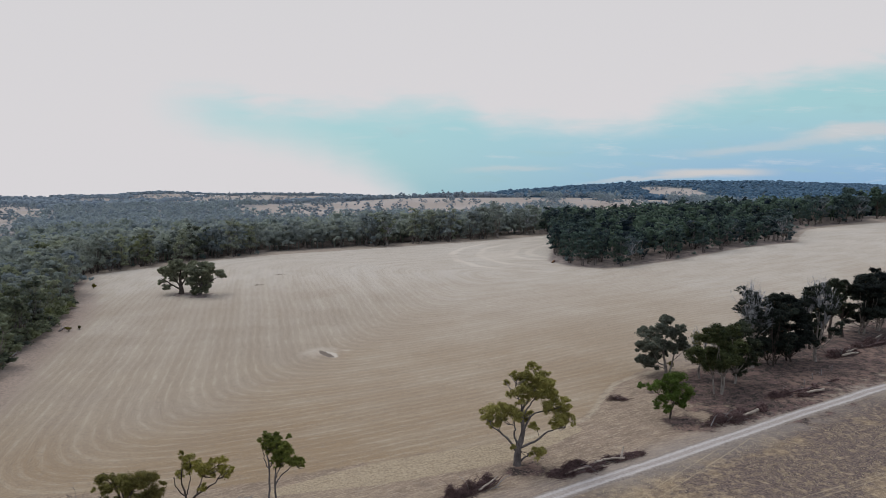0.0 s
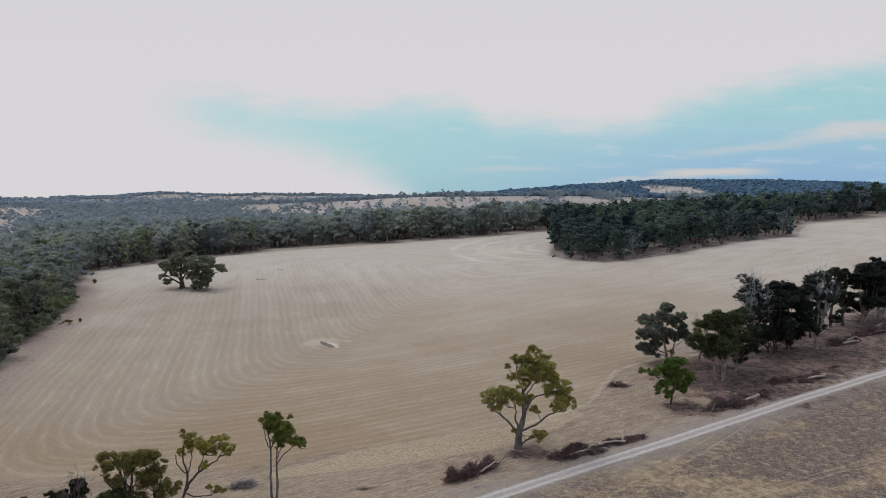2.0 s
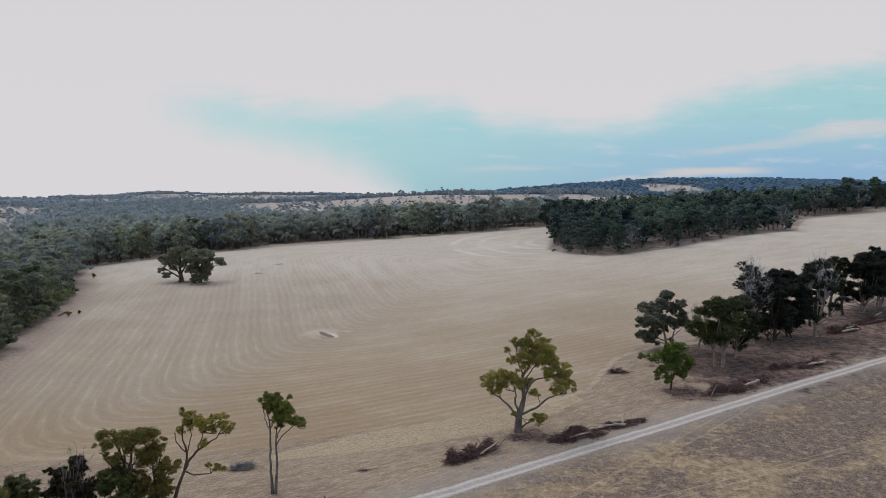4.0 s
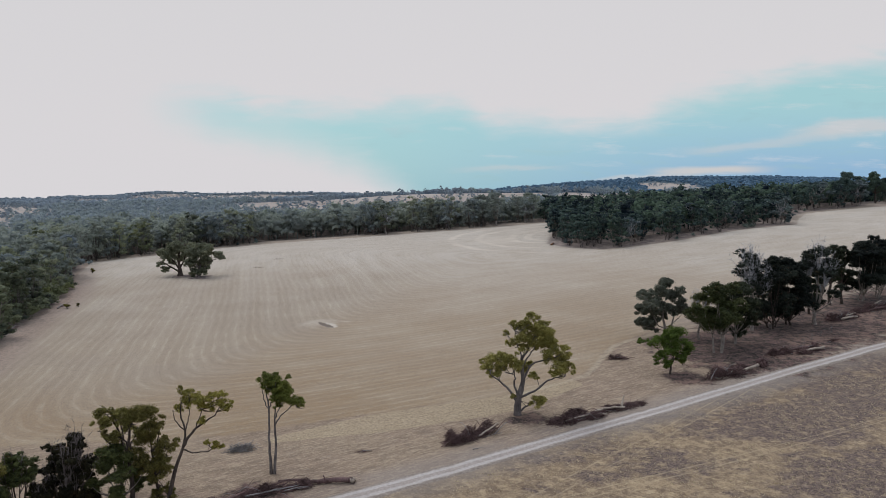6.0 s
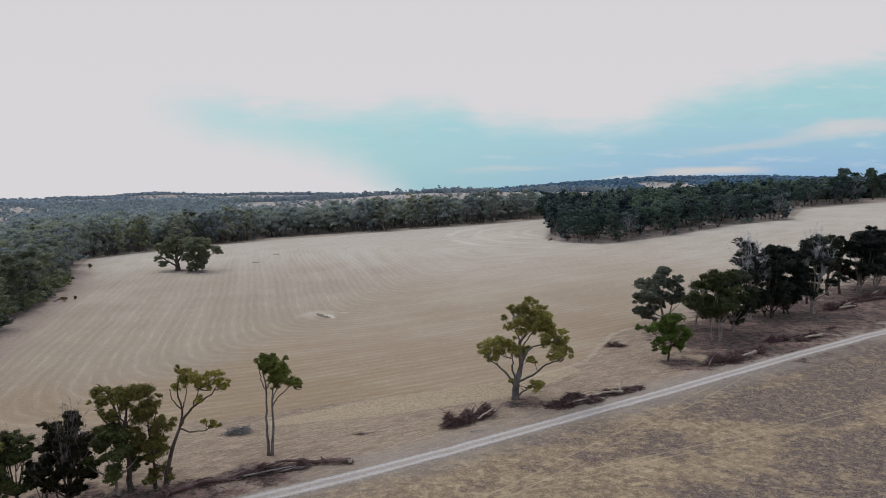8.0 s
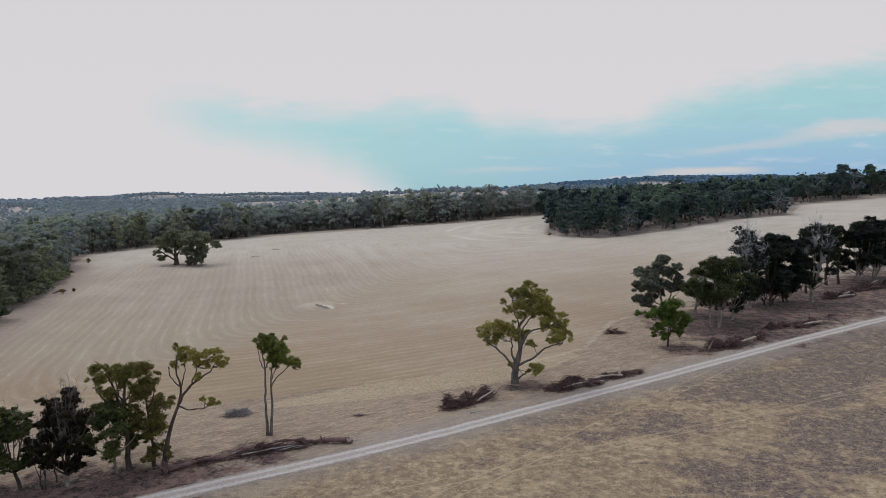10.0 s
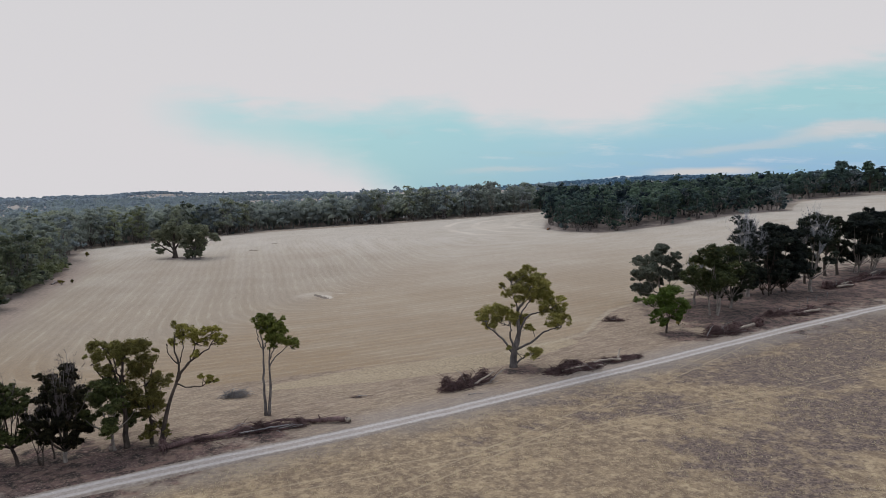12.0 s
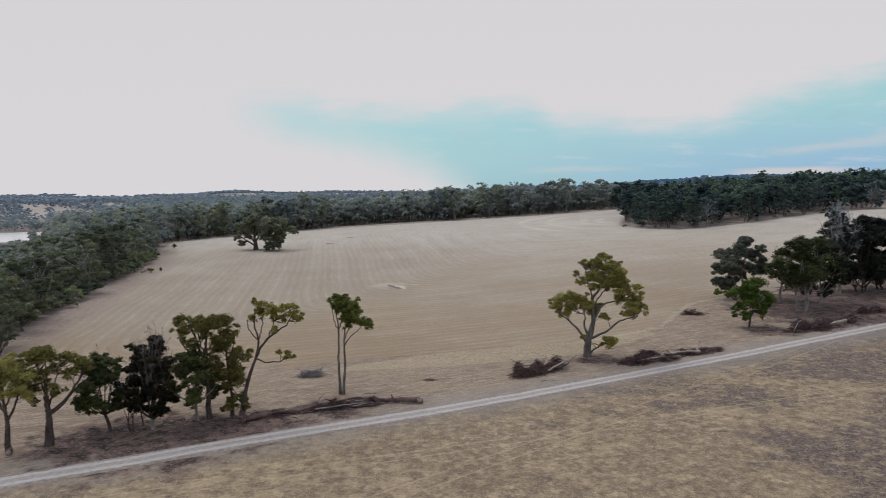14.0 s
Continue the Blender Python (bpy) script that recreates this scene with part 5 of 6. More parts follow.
shaped_tree(-83.6, 236.4, "rounded gum leafy down to the stubble",
            [([(0, 0), (0.2, 1.6), (0.6, 3.6), (0.8, 6.4), (1.4, 9.4)], 0.55, 0.12)],
            [([(0.3, 1.4), (2.2, 3.4), (4.6, 5.4), (6.8, 6.2)], 0.28, 0.07), ([(0.4, 2.4), (-1.2, 5.0), (-3.4, 7.6)], 0.26, 0.07), ([(0.7, 4.6), (2.6, 7.0), (4.0, 9.6)], 0.24, 0.06)],
            [(-1.5, 1.7, 1.45), (1.3, 1.9, 1.45), (-2.3, 4.7, 1.55), (0.8, 4.5, 1.70), (-1.8, 8.6, 1.55), (1.2, 9.9, 1.55), (4.0, 10.0, 1.40), (3.0, 7.9, 1.55), (5.8, 7.1, 1.20), (7.4, 6.5, 0.75), (-4.0, 8.0, 1.30), (-0.4, 7.1, 1.70), (2.6, 3.6, 1.0), (4.8, 8.5, 1.15), (2.9, 5.9, 1.15)],
            LEAF_PADDOCK, BARK_ASH, 52, 0.48, 600, 2.0, 1, "pair of trees in the paddock", 1.44)

grown_tree(237.0, 411.0, "tall dark gum rising over the corner of the paddock", 19.0, 15.0, LEAF_DIMMED, BARK_BROWN, 53, 0.16, 2, 5200, 1.0, 0.0, 13, 0, "tall trees at the paddock's corner")
grown_tree(266.0, 428.0, "tall dark gum rising over the corner of the paddock", 18.0, 14.0, LEAF_DIMMED, BARK_BROWN, 54, 0.3, 1, 3800, 1.0, 0.0, 10, 0, "tall trees at the paddock's corner")


# ---- fallen timber and brush ----
def heap(x, y, turn, label, length, width, height, seed, logs=(), twigs=240, branches=14, roots=None, wood=DEAD_BROWN, name="brush_heap", category="brush heap"):
    """Felled branches in a heap, lying along its own x axis; logs: (x0, y0, z0, x1, y1, z1, r0, r1, material)."""
    rng = np.random.default_rng(seed)
    top = thing(name, x, y, label, category, "heaps of felled timber", turn=turn)
    ca, sa = math.cos(radians(turn)), math.sin(radians(turn))
    z0 = ground_at(x, y)

    def dip(px, py):
        return land(x + px * ca - py * sa, y + px * sa + py * ca) - z0

    for ax, ay, az, bx, by, bz, r0, r1, stuff in logs:
        m = ((ax + bx) / 2 + rng.normal(0, 0.15), (ay + by) / 2 + rng.normal(0, 0.25), (az + bz) / 2 + 0.08)
        p = curve([(ax, ay, az), m, (bx, by, bz)], 12, rng, 0.03)
        p[:, 2] += dip(p[:, 0], p[:, 1])
        part("log", mesh_of("log", *tube(p, [r0, (r0 + r1) / 2, r1], 9, 0.22, rng), stuff), top)
    for k in range(branches):
        cx, cy = rng.normal(0, length * 0.24), rng.normal(0, width * 0.22)
        a = rng.normal(0, 0.7) + (math.pi if rng.random() < 0.4 else 0)
        s = 0.6 + rng.random() * min(2.6, length * 0.35)
        e = (cx + math.cos(a) * s, cy + math.sin(a) * s * 0.6)
        lift = height * rng.random() ** 1.5
        p = curve([(cx, cy, 0.05 + lift * 0.3), ((cx + e[0]) / 2, (cy + e[1]) / 2 + rng.normal(0, 0.15), lift * 0.8 + 0.1), (e[0], e[1], lift)], 7, rng, 0.03)
        p[:, 2] += dip(p[:, 0], p[:, 1])
        part("branch", mesh_of("branch", *tube(p, [0.03 + 0.045 * rng.random(), 0.012], 5), wood if rng.random() < 0.8 else BARK_GREY), top)
    bits, stick = [], 0.012 + 0.006 * width
    mounds = [(length * (k + 0.5 + 0.5 * rng.random()) / 5 - length / 2, rng.normal(0, width * 0.12), height * (0.45 + 0.55 * rng.random()), max(0.5, width * (0.18 + 0.12 * rng.random()))) for k in range(5)]
    for k in range(twigs):
        mx, my, mh, mr = mounds[rng.integers(0, 5)]
        ox, oy = rng.normal(0, 0.5, 2)
        cx, cy = mx + ox * mr * 1.7, my + oy * mr
        cz = mh * math.exp(-1.2 * (ox * ox + oy * oy)) * rng.random() ** 0.7
        a, s = rng.random() * 6.28, 0.2 + 0.6 * rng.random() ** 1.6
        d = np.array([math.cos(a), math.sin(a) * 0.8, rng.normal(0.05, 0.34)])
        c = np.array([cx, cy, cz + float(dip(cx, cy))])
        p0, p1 = c - d * s, c + d * s
        p0[2], p1[2] = max(p0[2], float(dip(p0[0], p0[1])) - 0.03), max(p1[2], float(dip(p1[0], p1[1])) - 0.03)
        bits.append(tube([p0, c + rng.normal(0, 0.06, 3), p1], [stick, stick * 0.42], 3))
    if bits:
        tagged(part("brushwood", mesh_of("brushwood", *join(bits), wood), top, "tangle of dry dark twigs"), kind="stuff")
    if roots:
        rx, ry, rr = roots
        bm = bmesh.new()
        bmesh.ops.create_icosphere(bm, subdivisions=3, radius=rr)
        for v in bm.verts:
            k = 0.8 + 0.6 * noise.noise(v.co * 2.2 / rr + Vector((seed, 0, 0))) + 0.35 * noise.noise(v.co * 6.0 / rr + Vector((0, seed, 0)))
            v.co = Vector((v.co.x * 0.6 * k, v.co.y * k, v.co.z * k))
        bm.transform(Matrix.Translation((rx, ry, rr * 0.7 + float(dip(rx, ry)))))
        me = bpy.data.meshes.new("root_ball")
        bm.to_mesh(me)
        bm.free()
        me.materials.append(DEAD_BROWN)
        ball = part("root_ball", me, top, "torn-up root ball with clinging earth")
        for k in range(16):
            a = k * 0.41 + rng.random() * 0.4
            c = np.array([rx, ry, rr * 0.7 + float(dip(rx, ry))])
            tip = c + np.array([rng.normal(0.1, 0.25), math.cos(a) * rr * 1.5, math.sin(a) * rr * 1.25])
            tip[2] = max(tip[2], float(dip(rx, ry)))
            part("root", mesh_of("root", *tube(curve([c, (c + tip) / 2 + rng.normal(0, 0.1, 3), tip], 6), [0.09, 0.02], 5), DEAD_BROWN), ball)
    return top


B, G, C = DEAD_BROWN, BARK_GREY, CUT_WOOD
heap(3.2, 87.6, 38, "heap of dark felled twigs with a pale split branch", 7.6, 3.4, 2.2, 61, [(1.2, -0.6, 0.3, 4.6, -0.5, 1.2, 0.14, 0.07, C), (0.8, -0.2, 0.4, 5.0, -0.3, 0.5, 0.13, 0.05, B)], 1500, 40)
heap(17.6, 93.6, 22, "felled tree crown tangled over bare earth", 6.5, 3.6, 1.5, 62, [(-3.0, 0.4, 0.3, 3.4, 0.0, 0.4, 0.24, 0.16, B), (-1.5, -0.9, 0.45, 5.0, -0.9, 0.45, 0.12, 0.08, C)], 1800, 40)
heap(24.6, 97.2, 25, "split pale log among dark fallen branches", 8.5, 2.4, 1.0, 63, [(-5.0, -0.3, 0.45, 0.8, -0.8, 0.5, 0.12, 0.17, C), (0.4, -0.6, 0.4, 1.3, -0.1, 1.9, 0.18, 0.07, C), (-1.0, 0.5, 0.3, 4.2, 0.6, 0.35, 0.18, 0.08, B)], 1000, 26)
heap(30.8, 122.0, 10, "small low heap of dark sticks", 3.0, 2.2, 1.1, 64, [], 300, 12)
heap(-25.2, 84.0, 18, "low grey heap of weathered sticks", 2.6, 1.8, 1.2, 65, [(-1.2, 0, 0.3, 1.4, 0.2, 0.5, 0.10, 0.05, G)], 300, 14, wood=BARK_GREY)
heap(46.2, 111.7, 29, "felled branches beside an upturned stump", 9.5, 4.4, 2.1, 66, [(0.5, -0.9, 0.3, 7.0, -0.6, 0.6, 0.16, 0.26, C), (-2.2, 0.6, 0.3, 5.4, 0.4, 0.5, 0.16, 0.2, B), (-1.0, -1.0, 0.25, 3.0, -0.3, 0.9, 0.1, 0.06, G)], 1700, 40, (8.2, -0.4, 1.05))
heap(63.4, 123.6, 22, "fallen dark branches with a bleached log", 12.0, 3.4, 1.4, 67, [(0.2, -0.8, 0.25, 6.0, -0.9, 0.5, 0.18, 0.22, C), (-3.8, 0.4, 0.25, 5.5, 0.9, 0.4, 0.15, 0.2, B)], 1300, 34, (5.9, 1.0, 0.65))
heap(85.6, 148.2, 24, "heap of pale logs and dark branches", 8.0, 4.0, 1.8, 68, [(-1.0, -1.0, 0.3, 3.6, -1.2, 0.4, 0.26, 0.2, C), (-2.0, 0.2, 0.4, 3.0, 0.6, 0.7, 0.2, 0.15, G), (1.0, -0.4, 0.7, 5.0, 0.2, 0.8, 0.18, 0.12, C)], 1200, 34, (-3.4, 0.0, 1.0))
heap(97.5, 156.8, 30, "broad heap of dark felled branches", 13.0, 5.0, 2.0, 69, [(-4.0, -1.0, 0.3, 3.0, -1.5, 0.5, 0.22, 0.16, B), (0.0, 0.5, 0.5, 5.5, 0.9, 1.2, 0.2, 0.1, C)], 1500, 40)
heap(56.0, 143.4, 0, "low dark mound of dead brush under trees", 6.0, 3.0, 1.4, 70, [], 260, 10)
heap(74.5, 131.0, 20, "scattered sticks on bare earth", 4.0, 2.0, 0.5, 71, [(-1.5, 0, 0.12, 1.5, 0.2, 0.15, 0.09, 0.05, B)], 60, 6, name="fallen_sticks", category="fallen branch")
heap(-9.6, 83.4, 10, "few loose sticks on the bare verge", 1.8, 0.8, 0.3, 72, [(-0.6, 0, 0.08, 0.7, 0.1, 0.12, 0.07, 0.04, G)], 24, 3, name="fallen_sticks", category="fallen branch")
heap(-67.6, 284.2, 5, "small heap of sticks in the stubble", 3.6, 1.4, 0.4, 73, [], 50, 5, wood=CUT_WOOD)
heap(-68.3, 256.0, 5, "small heap of sticks in the stubble", 3.0, 1.2, 0.35, 74, [], 40, 5, wood=CUT_WOOD)
heap(47.0, 297.0, 70, "rust-brown fallen log at the copse edge", 5.0, 2.0, 0.8, 75, [(-2.6, 0, 0.35, 2.6, 0.2, 0.4, 0.35, 0.25, bark("rusty_log", (0.12, 0.06, 0.03), (0.36, 0.2, 0.11)))], 80, 6)
for hx, hy, ha, hs in ((-91, 131, 60, 91), (-99, 158, 100, 92), (-86, 112, 70, 93), (-103, 186, 95, 94)):
    heap(hx, hy, ha, "pale fallen limb at the edge of the wood", 4.5, 1.2, 0.5, hs, [(-2.4, 0, 0.2, 2.2, 0.3, 0.5, 0.16, 0.07, G), (-0.5, 0.1, 0.3, 1.2, 0.9, 0.9, 0.08, 0.04, G)], 50, 5, name="fallen_branch", category="fallen branch")
# two long trees lying along the track
heap(-23.4, 70.4, 24, "long fallen dark trunk with upturned roots", 9.0, 1.6, 0.8, 76, [(-4.6, -0.9, 0.26, 1.0, -0.3, 0.3, 0.25, 0.17, B), (0.6, -0.2, 0.3, 4.6, 0.9, 0.45, 0.17, 0.07, B), (-3.4, -0.6, 0.3, -0.4, 0.5, 0.45, 0.11, 0.05, B)], 320, 18, (-4.9, -0.9, 0.75), name="fallen_tree", category="fallen tree")
heap(-18.2, 72.8, 24, "flattened tangle of dead branches beside the track", 7.5, 2.4, 1.1, 77, [(-2.5, 0.5, 0.25, 1.8, 0.9, 0.7, 0.12, 0.06, B), (-3.2, -0.2, 0.2, 2.6, -0.4, 0.45, 0.10, 0.05, G)], 1000, 34, name="brush_heap")
heap(-13.4, 74.5, 4, "long sawn fallen log with broken stubs", 6.6, 0.8, 0.4, 78, [(-4.9, 0.6, 0.3, -0.5, 0.0, 0.32, 0.1, 0.2, B), (-0.6, 0.0, 0.3, 3.3, 0.1, 0.3, 0.22, 0.3, B), (3.28, 0.1, 0.3, 3.42, 0.1, 0.3, 0.31, 0.29, C),
     (0.4, 0.0, 0.4, 0.1, 0.1, 0.95, 0.09, 0.05, B), (-1.6, 0.1, 0.35, -1.8, 0.2, 0.75, 0.07, 0.04, B)], 20, 2, name="fallen_tree", category="fallen tree")


def cut_block(x, y, turn, seed):
    rng = np.random.default_rng(seed)
    top = thing("cut_log", x, y, "short sawn dark log with a pale cut end", "log", turn=turn)
    log = part("log", mesh_of("log", *tube([(-0.5, 0, 0.22), (0, 0, 0.24), (0.45, 0, 0.23)], [0.26, 0.25], 10, 0.1, rng), DEAD_BROWN), top)
    part("cut_face", mesh_of("cut_face", *tube([(0.44, 0, 0.23), (0.5, 0, 0.23)], [0.24, 0.23], 12), CUT_WOOD), log, "pale sawn face")


cut_block(-32.9, 68.2, -70, 81)
cut_block(-46.2, 58.4, -60, 82)


def fence():
    top = thing("wire_fence", 72.5, 132.7, "old grey wire fence on leaning posts", "fence")
    z0 = ground_at(72.5, 132.7)
    spots = [(67.7, 128.9), (70.8, 132.0), (73.9, 134.6), (77.4, 137.2)]
    tops = []
    for k, (x, y) in enumerate(spots):
        z = ground_at(x, y) - z0
        p = [(x - 72.5, y - 132.7, z - 0.3), (x - 72.5 + 0.03 * k, y - 132.7, z + 0.6), (x - 72.5 + 0.06 * k - 0.08, y - 132.7, z + 1.25)]
        part("post", mesh_of("post", *tube(p, [0.06, 0.05], 7), BARK_GREY), top)
        tops.append(p)
    for h in (0.35, 0.75, 1.1):
        for a, b in zip(tops, tops[1:]):
            s, e = np.array(a[1]), np.array(b[1])
            s[2] += h - 0.6
            e[2] += h - 0.6
            part("wire", mesh_of("wire", *tube(curve([s, (s + e) / 2 - np.array([0, 0, 0.03]), e], 5), [0.006, 0.006], 4), BARK_GREY), top)


fence()


# ---- woods round the paddock ----
def wood_variants(cards, length):
    made = []
    for k in range(9):
        rng = np.random.default_rng(200 + k)
        h, w = 13.5 + 2.5 * rng.random(), 9.0 + 2.5 * rng.random()
        bare = (0.02, 0.12, 0.18, 0.05, 0.16, 0.0, 0.20, 0.08, 0.03)[k]
        trunks, limbs, fol, twig = grown(rng, h, w, bare, 1 + k % 3, cards, length, 5, rng.normal(0, 0.04), 12, 0, 4)
        leaf = (LEAF_WOOD, LEAF_WOOD, LEAF_GREY, LEAF_WOOD, LEAF_GREY, LEAF_EDGE, LEAF_WOOD, LEAF_GREY, LEAF_WOOD)[k]
        wood = BARK_PALE if k in (1, 4, 6) else BARK_ASH
        # crowns for the copse, with dimness put into their leaf colour
        shady = mesh_of("crown", *join(fol), LEAF_COOL if k == 4 else LEAF_DIMMED, False)
        edge = mesh_of("crown", *join(fol), LEAF_BROWNED if k == 6 else LEAF_EDGE, False)
        for e in range(22 if k == 4 else 0):
            foot = np.array([0, 0, h * (0.30 + 0.25 * rng.random())])
            tip = foot + np.array([*rng.normal(0, 0.24, 2) * w, h * (0.25 + 0.22 * rng.random())])
            twig.append(tube(curve([foot, (foot + tip) / 2 + rng.normal(0, 0.4, 3), tip], 5), [0.09, 0.03], 3))
        made.append((edge, shady, mesh_of("trunk", *join(trunks + limbs), wood), mesh_of("crown", *join(fol), leaf, False), mesh_of("dead_wood", *join(twig), DEAD_GREY) if twig else None))
    return made


VARIANTS = wood_variants(660, 0.95)
NEAR_VARIANTS = wood_variants(1600, 0.63)
WOOD_LABELS = ("leafy grey-green gum at the wood's edge", "pale-trunked gum at the edge of the wood", "grey gum with a high thin crown", "rounded green gum at the wood's edge", "half-dead grey gum with bare twigs",
               "dark gum leafy to the ground", "tall pale-trunked gum at the wood's edge", "grey gum with dead twigs", "dark gum at the edge of the wood")


def wood_tree(x, y, k, size, turn):
    edge, shady, trunk, crown, twig = (NEAR_VARIANTS if math.hypot(x, y) < 205 else VARIANTS)[k]
    top = tree_thing(x, y, WOOD_LABELS[k], "trees at the edge of the woods")
    top.matrix_world = pose(x, y, ground_at(x, y), 0, 0, turn) @ Matrix.Diagonal((size[0], size[0], size[1], 1))
    part("trunk", trunk, top)
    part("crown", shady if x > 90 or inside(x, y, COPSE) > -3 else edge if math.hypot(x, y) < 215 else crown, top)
    if twig:
        tagged(part("dead_wood", twig, top, "bleached grey dead twigs"), kind="stuff")


def low_tree(rng, cards, length, h=13.0, w=9.5, sides=4, heart=1.0):
    """A plainer tree for the depth of the woods: a dome of leafy puffs."""
    fol = []
    lumps = 13 if cards > 150 else 9 if cards > 60 else 5 if cards > 24 else 2 if cards > 8 else 1
    for k in range(lumps):
        a, up = k * 2.4 + rng.random(), 0.24 + 0.60 * ((k + 0.5) / lumps) ** 0.8 + rng.normal(0, 0.03)
        reach = w * 0.42 * math.cos(math.pi * 0.5 * (up - 0.24) / 0.70) if lumps > 2 else w * 0.16 * (lumps - 1)
        r = w * (0.18 if lumps > 9 else 0.21 if lumps > 5 else 0.27 if lumps > 2 else 0.36 if lumps > 1 else 0.50) * (0.85 + 0.3 * rng.random())
        c = np.array([math.cos(a) * reach, math.sin(a) * reach, h * up])
        if lumps > 2:
            fol.append(dome(c, r, cards // lumps, length, rng, 0.75, 0.78 * heart, cards < 150))
        else:
            if lumps > 1:
                fol.append(clump(c, r, cards // lumps, length, rng, 0.7, 3))
            fol.append(hearts(c[None], [r * heart], rng, 0.8, lumps == 1))
    if lumps > 5:
        fol.append(hearts(np.array([(0.0, 0.0, h * 0.42), (0.0, 0.0, h * 0.6)]), [w * 0.30, w * 0.26], rng, 0.8))
    if sides:
        fol.append(tube([(0, 0, -0.5), (0.1, 0, h * 0.3), (0.1, 0.2, h * 0.6)], [0.28, 0.12], sides))
    return join(fol)


def plant(name, label, spots, cards, length, leaf, seed, sides=4, kinds=6, heart=1.0, wide=1.0):
    """Many trees in one mesh, each with a tone of its own."""
    rng = np.random.default_rng(seed)
    pieces = [low_tree(rng, cards, length, w=9.5 * wide, sides=sides, heart=heart) for k in range(kinds)]
    out, tones = [], []
    which = rng.integers(0, kinds, len(spots))
    for k, (v, faces) in enumerate(pieces):
        s = spots[which == k]
        if not len(s):
            continue
        a, size = rng.random(len(s)) * 6.28, s[:, 2] / 13.0
        girth = size * (0.85 + 0.35 * rng.random(len(s)))
        ca, sa = np.cos(a)[:, None], np.sin(a)[:, None]
        px = (v[None, :, 0] * ca - v[None, :, 1] * sa) * girth[:, None] + s[:, :1]
        py = (v[None, :, 0] * sa + v[None, :, 1] * ca) * girth[:, None] + s[:, 1:2]
        pz = v[None, :, 2] * size[:, None] + land(s[:, 0], s[:, 1])[:, None] - 0.2
        vv = np.stack([px, py, pz], -1).reshape(-1, 3)
        step = (np.arange(len(s)) * len(v))[:, None, None]
        out.append((vv, [(f[None] + step).reshape(-1, f.shape[1]) for f in faces]))
        tones.append(np.repeat(rng.random(len(s)) - 0.5, len(v)))
    v, f = join(out)
    me = mesh_of(name, v, f, leaf, False)
    me.attributes.new("tree_tone", "FLOAT", "POINT").data.foreach_set("value", np.concatenate(tones).astype(np.float32))
    tagged(new(name, me), label, "woodland", kind="stuff")


def scatter(low, high, spacing, seed, keep, jitter=1.3):
    """Jittered places in front of the path between two distances."""
    rng = np.random.default_rng(seed)
    gx, gy = np.meshgrid(np.arange(-1.05 * high, 0.95 * high, spacing), np.arange(30, high, spacing))
    x = (gx + (rng.random(gx.shape) - 0.5) * spacing * jitter).ravel()
    y = (gy + (rng.random(gx.shape) - 0.5) * spacing * jitter).ravel()
    r = np.hypot(x, y)
    ok = (r > low) & (r < high) & (x > -0.85 * y - 12) & (x < 0.665 * y + 12)
    x, y = x[ok], y[ok]
    ok = keep(x, y)
    return x[ok], y[ok]


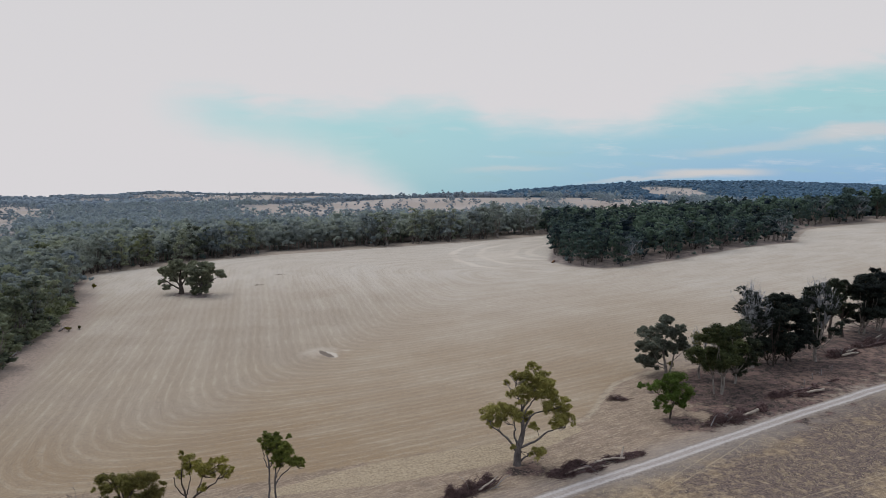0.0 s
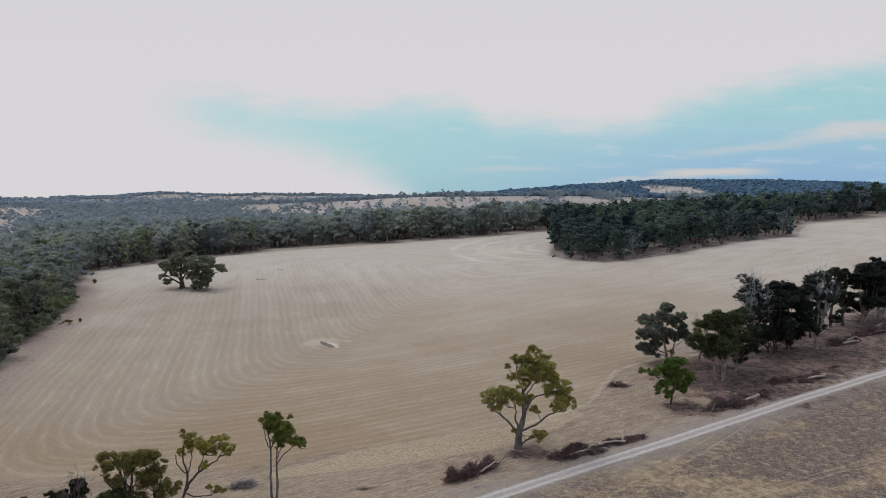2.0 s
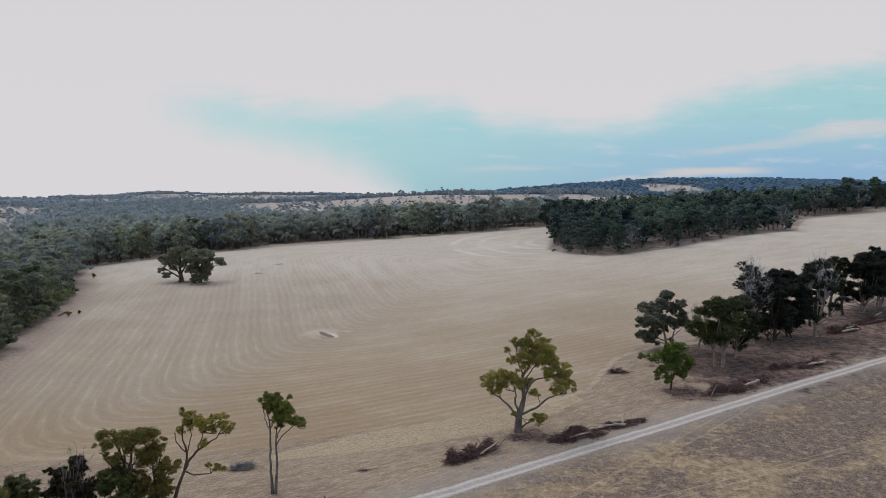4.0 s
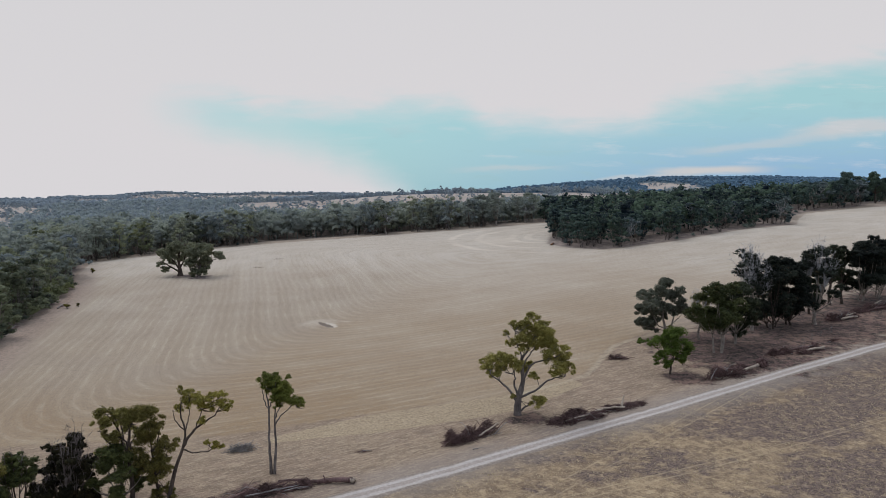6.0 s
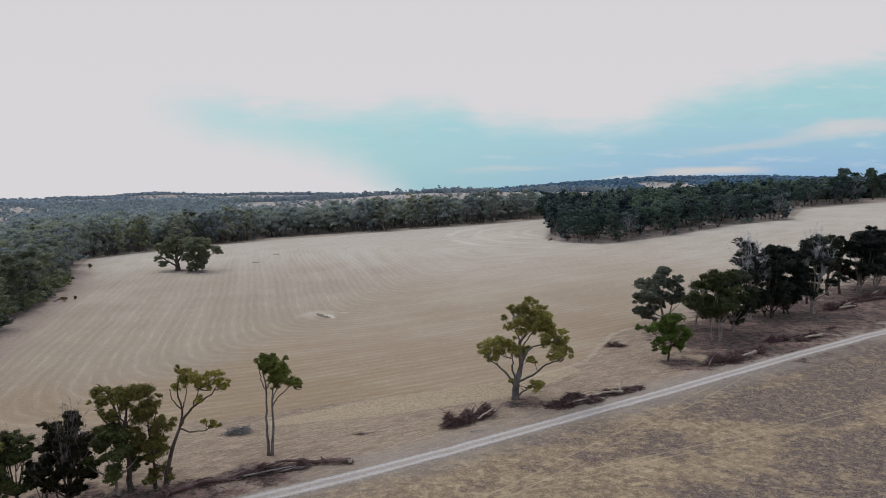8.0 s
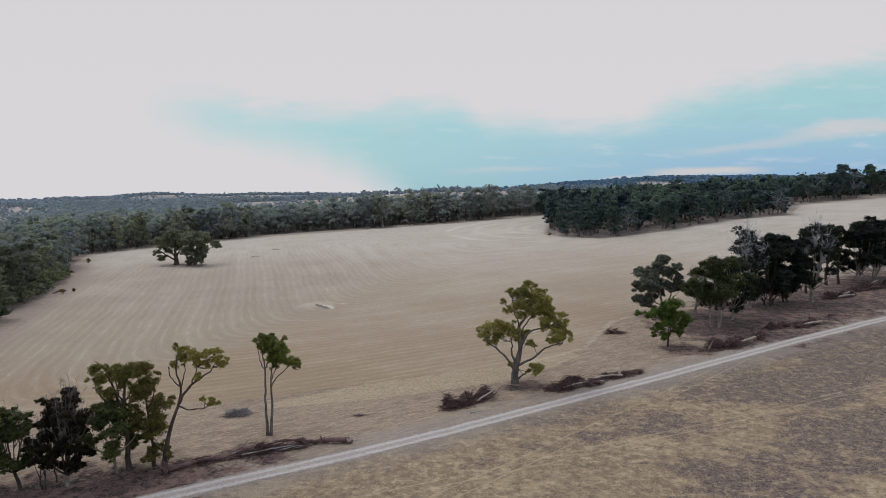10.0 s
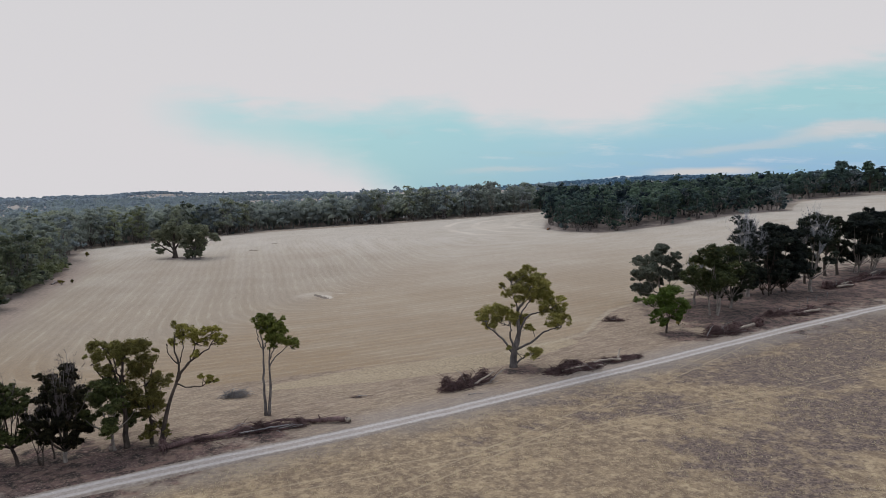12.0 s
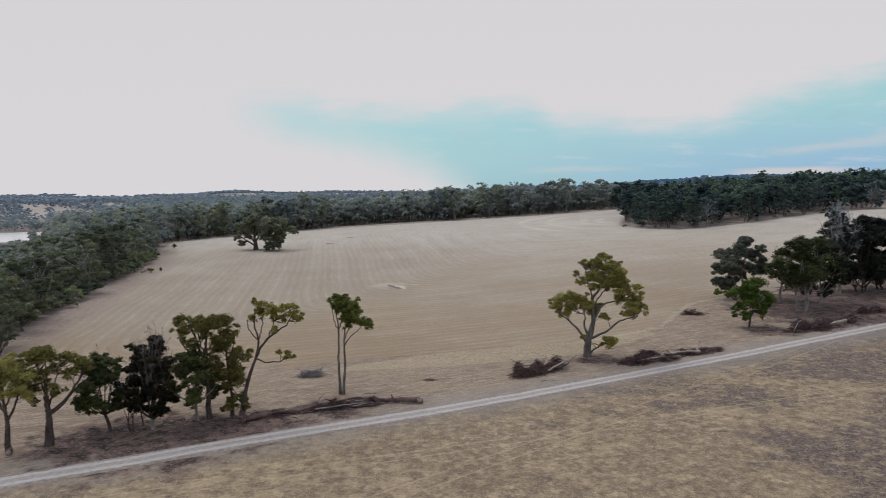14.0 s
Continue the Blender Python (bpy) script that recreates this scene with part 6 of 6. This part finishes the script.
def build_woods():
    rng = np.random.default_rng(5)
    # the far edge stands open in places, with bare ground between the trunks
    x, y = scatter(60, 620, 7.0, 6, lambda a, b: (wooded(a, b) > 0.3) & ~((b > 350) & (wooded(a, b) < 16) & (ripple(a, b, 9) + 0.8 * np.exp(-(((a + 78) / 22) ** 2)) > 0.28)))
    depth = wooded(x, y)
    r = np.hypot(x, y)
    # the foremost trees stand singly
    rank = depth + 0.045 * r + np.where(y > 440, 40, 0)
    order = np.argsort(rank)
    single = np.zeros(len(x), bool)
    single[order[:260]] = True
    for k in np.nonzero(single)[0]:
        tall = 0.76 + 0.28 * ease(180, 330, r[k]) + 0.14 * ease(330, 390, r[k]) * (x[k] < 60) + rng.normal(0, 0.06)
        tall *= 0.78 if x[k] > 40 and r[k] < 430 else 0.90 if x[k] > 40 else 1.0
        tall *= 1.0 if x[k] > -0.66 * y[k] else 0.78 if r[k] < 170 else 0.5 if r[k] < 480 else 1.0
        wood_tree(float(x[k]), float(y[k]), int(rng.integers(0, 9)), (tall * (0.9 + 0.2 * rng.random()), tall), rng.random() * 360)
    # big leafy ones where the wood comes nearest
    for tx, ty, k, tall, turn in ((-73.5, 91.0, 5, 0.72, 40), (-82.5, 108.5, 0, 0.80, 130), (-78.0, 97.5, 8, 0.70, 200), (-86.5, 117.0, 4, 0.78, 90), (-96.5, 147.0, 4, 0.80, 20), (-104.5, 162.5, 3, 0.86, 75), (-108.0, 173.5, 0, 0.92, 210), (-111.0, 184.0, 5, 0.90, 15), (-106.5, 150.0, 8, 0.84, 300)):
        wood_tree(tx, ty, k, (tall * 1.1, tall), turn)
    h = 13.0 * (0.80 + 0.28 * ease(180, 330, r) + 0.10 * ease(330, 390, r)) + rng.normal(0, 2.0, len(x))
    h = np.where(x > 40, h * np.where(r < 430, 0.78, 0.86), h)
    h = np.where((x < -0.69 * y) & (r > 170) & (r < 480), 6.5 + rng.random(len(x)), h)
    h = np.where((x < -0.62 * y) & (r >= 480), 6.0 + 2 * rng.random(len(x)), h)
    rest = ~single
    # trees in the copse and to the right take the dimmed leaf colour
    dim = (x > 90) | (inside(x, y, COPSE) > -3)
    # leaf colour follows the distance band, with haze put into it
    for low, high, cards, length, seed, shade, deep in ((0, 300, 180, 1.06, 21, LEAF_WOOD, LEAF_DIMMED), (300, 450, 100, 1.42, 22, LEAF_WOOD, LEAF_DIMMED), (450, 640, 40, 2.1, 23, LEAF_GREY, LEAF_DIMMED)):
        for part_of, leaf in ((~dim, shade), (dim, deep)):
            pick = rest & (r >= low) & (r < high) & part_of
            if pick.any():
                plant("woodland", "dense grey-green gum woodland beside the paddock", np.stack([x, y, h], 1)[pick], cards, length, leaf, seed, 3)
    x, y = scatter(620, 1250, 10.5, 7, lambda a, b: (wooded(a, b) > 0) & (ripple(a, b, 26) > -0.62))
    plant("woodland", "gum woodland in the middle distance, tinted haze grey", np.stack([x, y, np.where(x < -0.62 * y, 7.0, 12.0) + rng.normal(0, 1.6, len(x))], 1), 28, 2.2, LEAF_MID_HAZE, 24, 0)
    x, y = scatter(1250, 2850, 13.6, 8, lambda a, b: (wooded(a, b) > 0) & (ripple(a, b, 70) + 0.6 * ripple(a, b, 23) > np.where(a < 150, -0.42, -2)), 2.2)
    tall = 9.0 + rng.normal(0, 1.5, len(x))
    for part_of, leaf, seed in ((x < 150, LEAF_FAR_HAZE, 25), (x >= 150, LEAF_RIDGE_HAZE, 28)):
        plant("far_woodland", "wooded hills in the distance, tinted haze blue", np.stack([x, y, tall], 1)[part_of], 3, 3.6, leaf, seed, 0, wide=1.8)
    # scrub below the outermost trees, thickest where the wood comes nearest
    x, y = scatter(60, 460, 3.4, 10, lambda a, b: (wooded(a, b) > -1.2) & (wooded(a, b) < 7.0))
    pick = rng.random(len(x)) < np.where(y > 260, 0.04, 0.75)
    tall = np.where(y > 230, 1.6, 2.6) + 2.0 * rng.random(len(x))
    for part_of, leaf, seed in ((pick & (y > 230), LEAF_COOL, 27), (pick & (y <= 230), LEAF_EDGE, 29)):
        plant("undergrowth", "low grey-green scrub along the wood's edge", np.stack([x, y, tall], 1)[part_of], 90, 2.0, leaf, seed, 0, wide=1.5)
    # lone trees on the far paddocks
    x, y = scatter(700, 2500, 14.0, 9, lambda a, b: (open_land(a, b) > 0.0) & (ripple(a, b, 40) + 0.7 * ripple(a, b, 13) > 0.34), 2.2)
    plant("far_trees", "scattered trees on dry grazed hills", np.stack([x, y, 9.5 + rng.normal(0, 2.6, len(x))], 1), 25, 1.9, LEAF_MID_HAZE, 26, 0, heart=1.1)


build_woods()


# ---- low shrubs at the paddock's edge ----
def shrub(x, y, size, seed):
    rng = np.random.default_rng(seed)
    top = thing("shrub", x, y, "small dull green shrub at the paddock edge", "shrub", "shrubs at the paddock edge")
    fol, stem = [], []
    for k in range(5):
        c = np.array([rng.normal(0, 0.28), rng.normal(0, 0.28), 0.5 + 0.7 * rng.random()]) * size
        stem.append(tube(curve([(0, 0, -0.1), c * 0.5, c], 5), [0.04, 0.02], 4))
        fol.append(clump(c, 0.5 * size, 170, 0.24, rng, 0.8, None, 0.5))
    part("stems", mesh_of("stems", *join(stem), BARK_BROWN), top)
    part("leaves", mesh_of("leaves", *join(fol), LEAF_DUSK, False), top)


for k, (x, y, s) in enumerate(((-98.7, 186.5, 0.7), (-100.4, 184.0, 0.9), (-133, 262, 1.2), (46.5, 140.5, 1.0), (41.0, 117.5, 0.6))):
    shrub(x, y, s, 300 + k)


# ---- dry grass ----
def tufts(name, label, x, y, size, seed, blades, mat):
    rng = np.random.default_rng(seed)
    n = len(x)
    z = land(x, y)
    c = np.repeat(np.stack([x, y, z], 1), blades, 0) + np.concatenate([rng.normal(0, 0.5, (n * blades, 2)) * np.repeat(size, blades)[:, None], np.zeros((n * blades, 1))], 1)
    s = np.repeat(size, blades) * (0.6 + 0.8 * rng.random(n * blades))
    a = rng.random(n * blades) * 6.28
    w = np.stack([np.cos(a), np.sin(a), np.zeros_like(a)], 1) * (s * 0.22)[:, None]
    tip = c + np.stack([rng.normal(0, 0.35, len(s)) * s, rng.normal(0, 0.35, len(s)) * s, s], 1)
    c[:, 2] -= 0.06
    v = np.stack([c - w, c + w, tip], 1).reshape(-1, 3)
    tagged(new(name, mesh_of(name, v, [np.arange(len(v)).reshape(-1, 3)], mat, False)), label, "dry grass", kind="stuff")


def build_grass():
    rng = np.random.default_rng(77)
    x, y = rng.uniform(-60, 75, 60000), rng.uniform(40, 110, 60000)
    d, side = to_line(x, y, ROAD)
    patch = ripple(x, y, 7.0) + 0.6 * ripple(x + 31, y, 2.7)
    ok = (side < 0) & (d > 2.6) & (patch > -0.25 + 0.5 * rng.random(len(x)) - 0.2) & (np.abs(x) < 0.68 * y + 6)
    tufts("dry_grass", "tufts of dry yellow pasture grass", x[ok][:10000], y[ok][:10000], 0.06 + 0.07 * rng.random(min(10000, ok.sum())), 78, 5, DRY_GRASS)


build_grass()
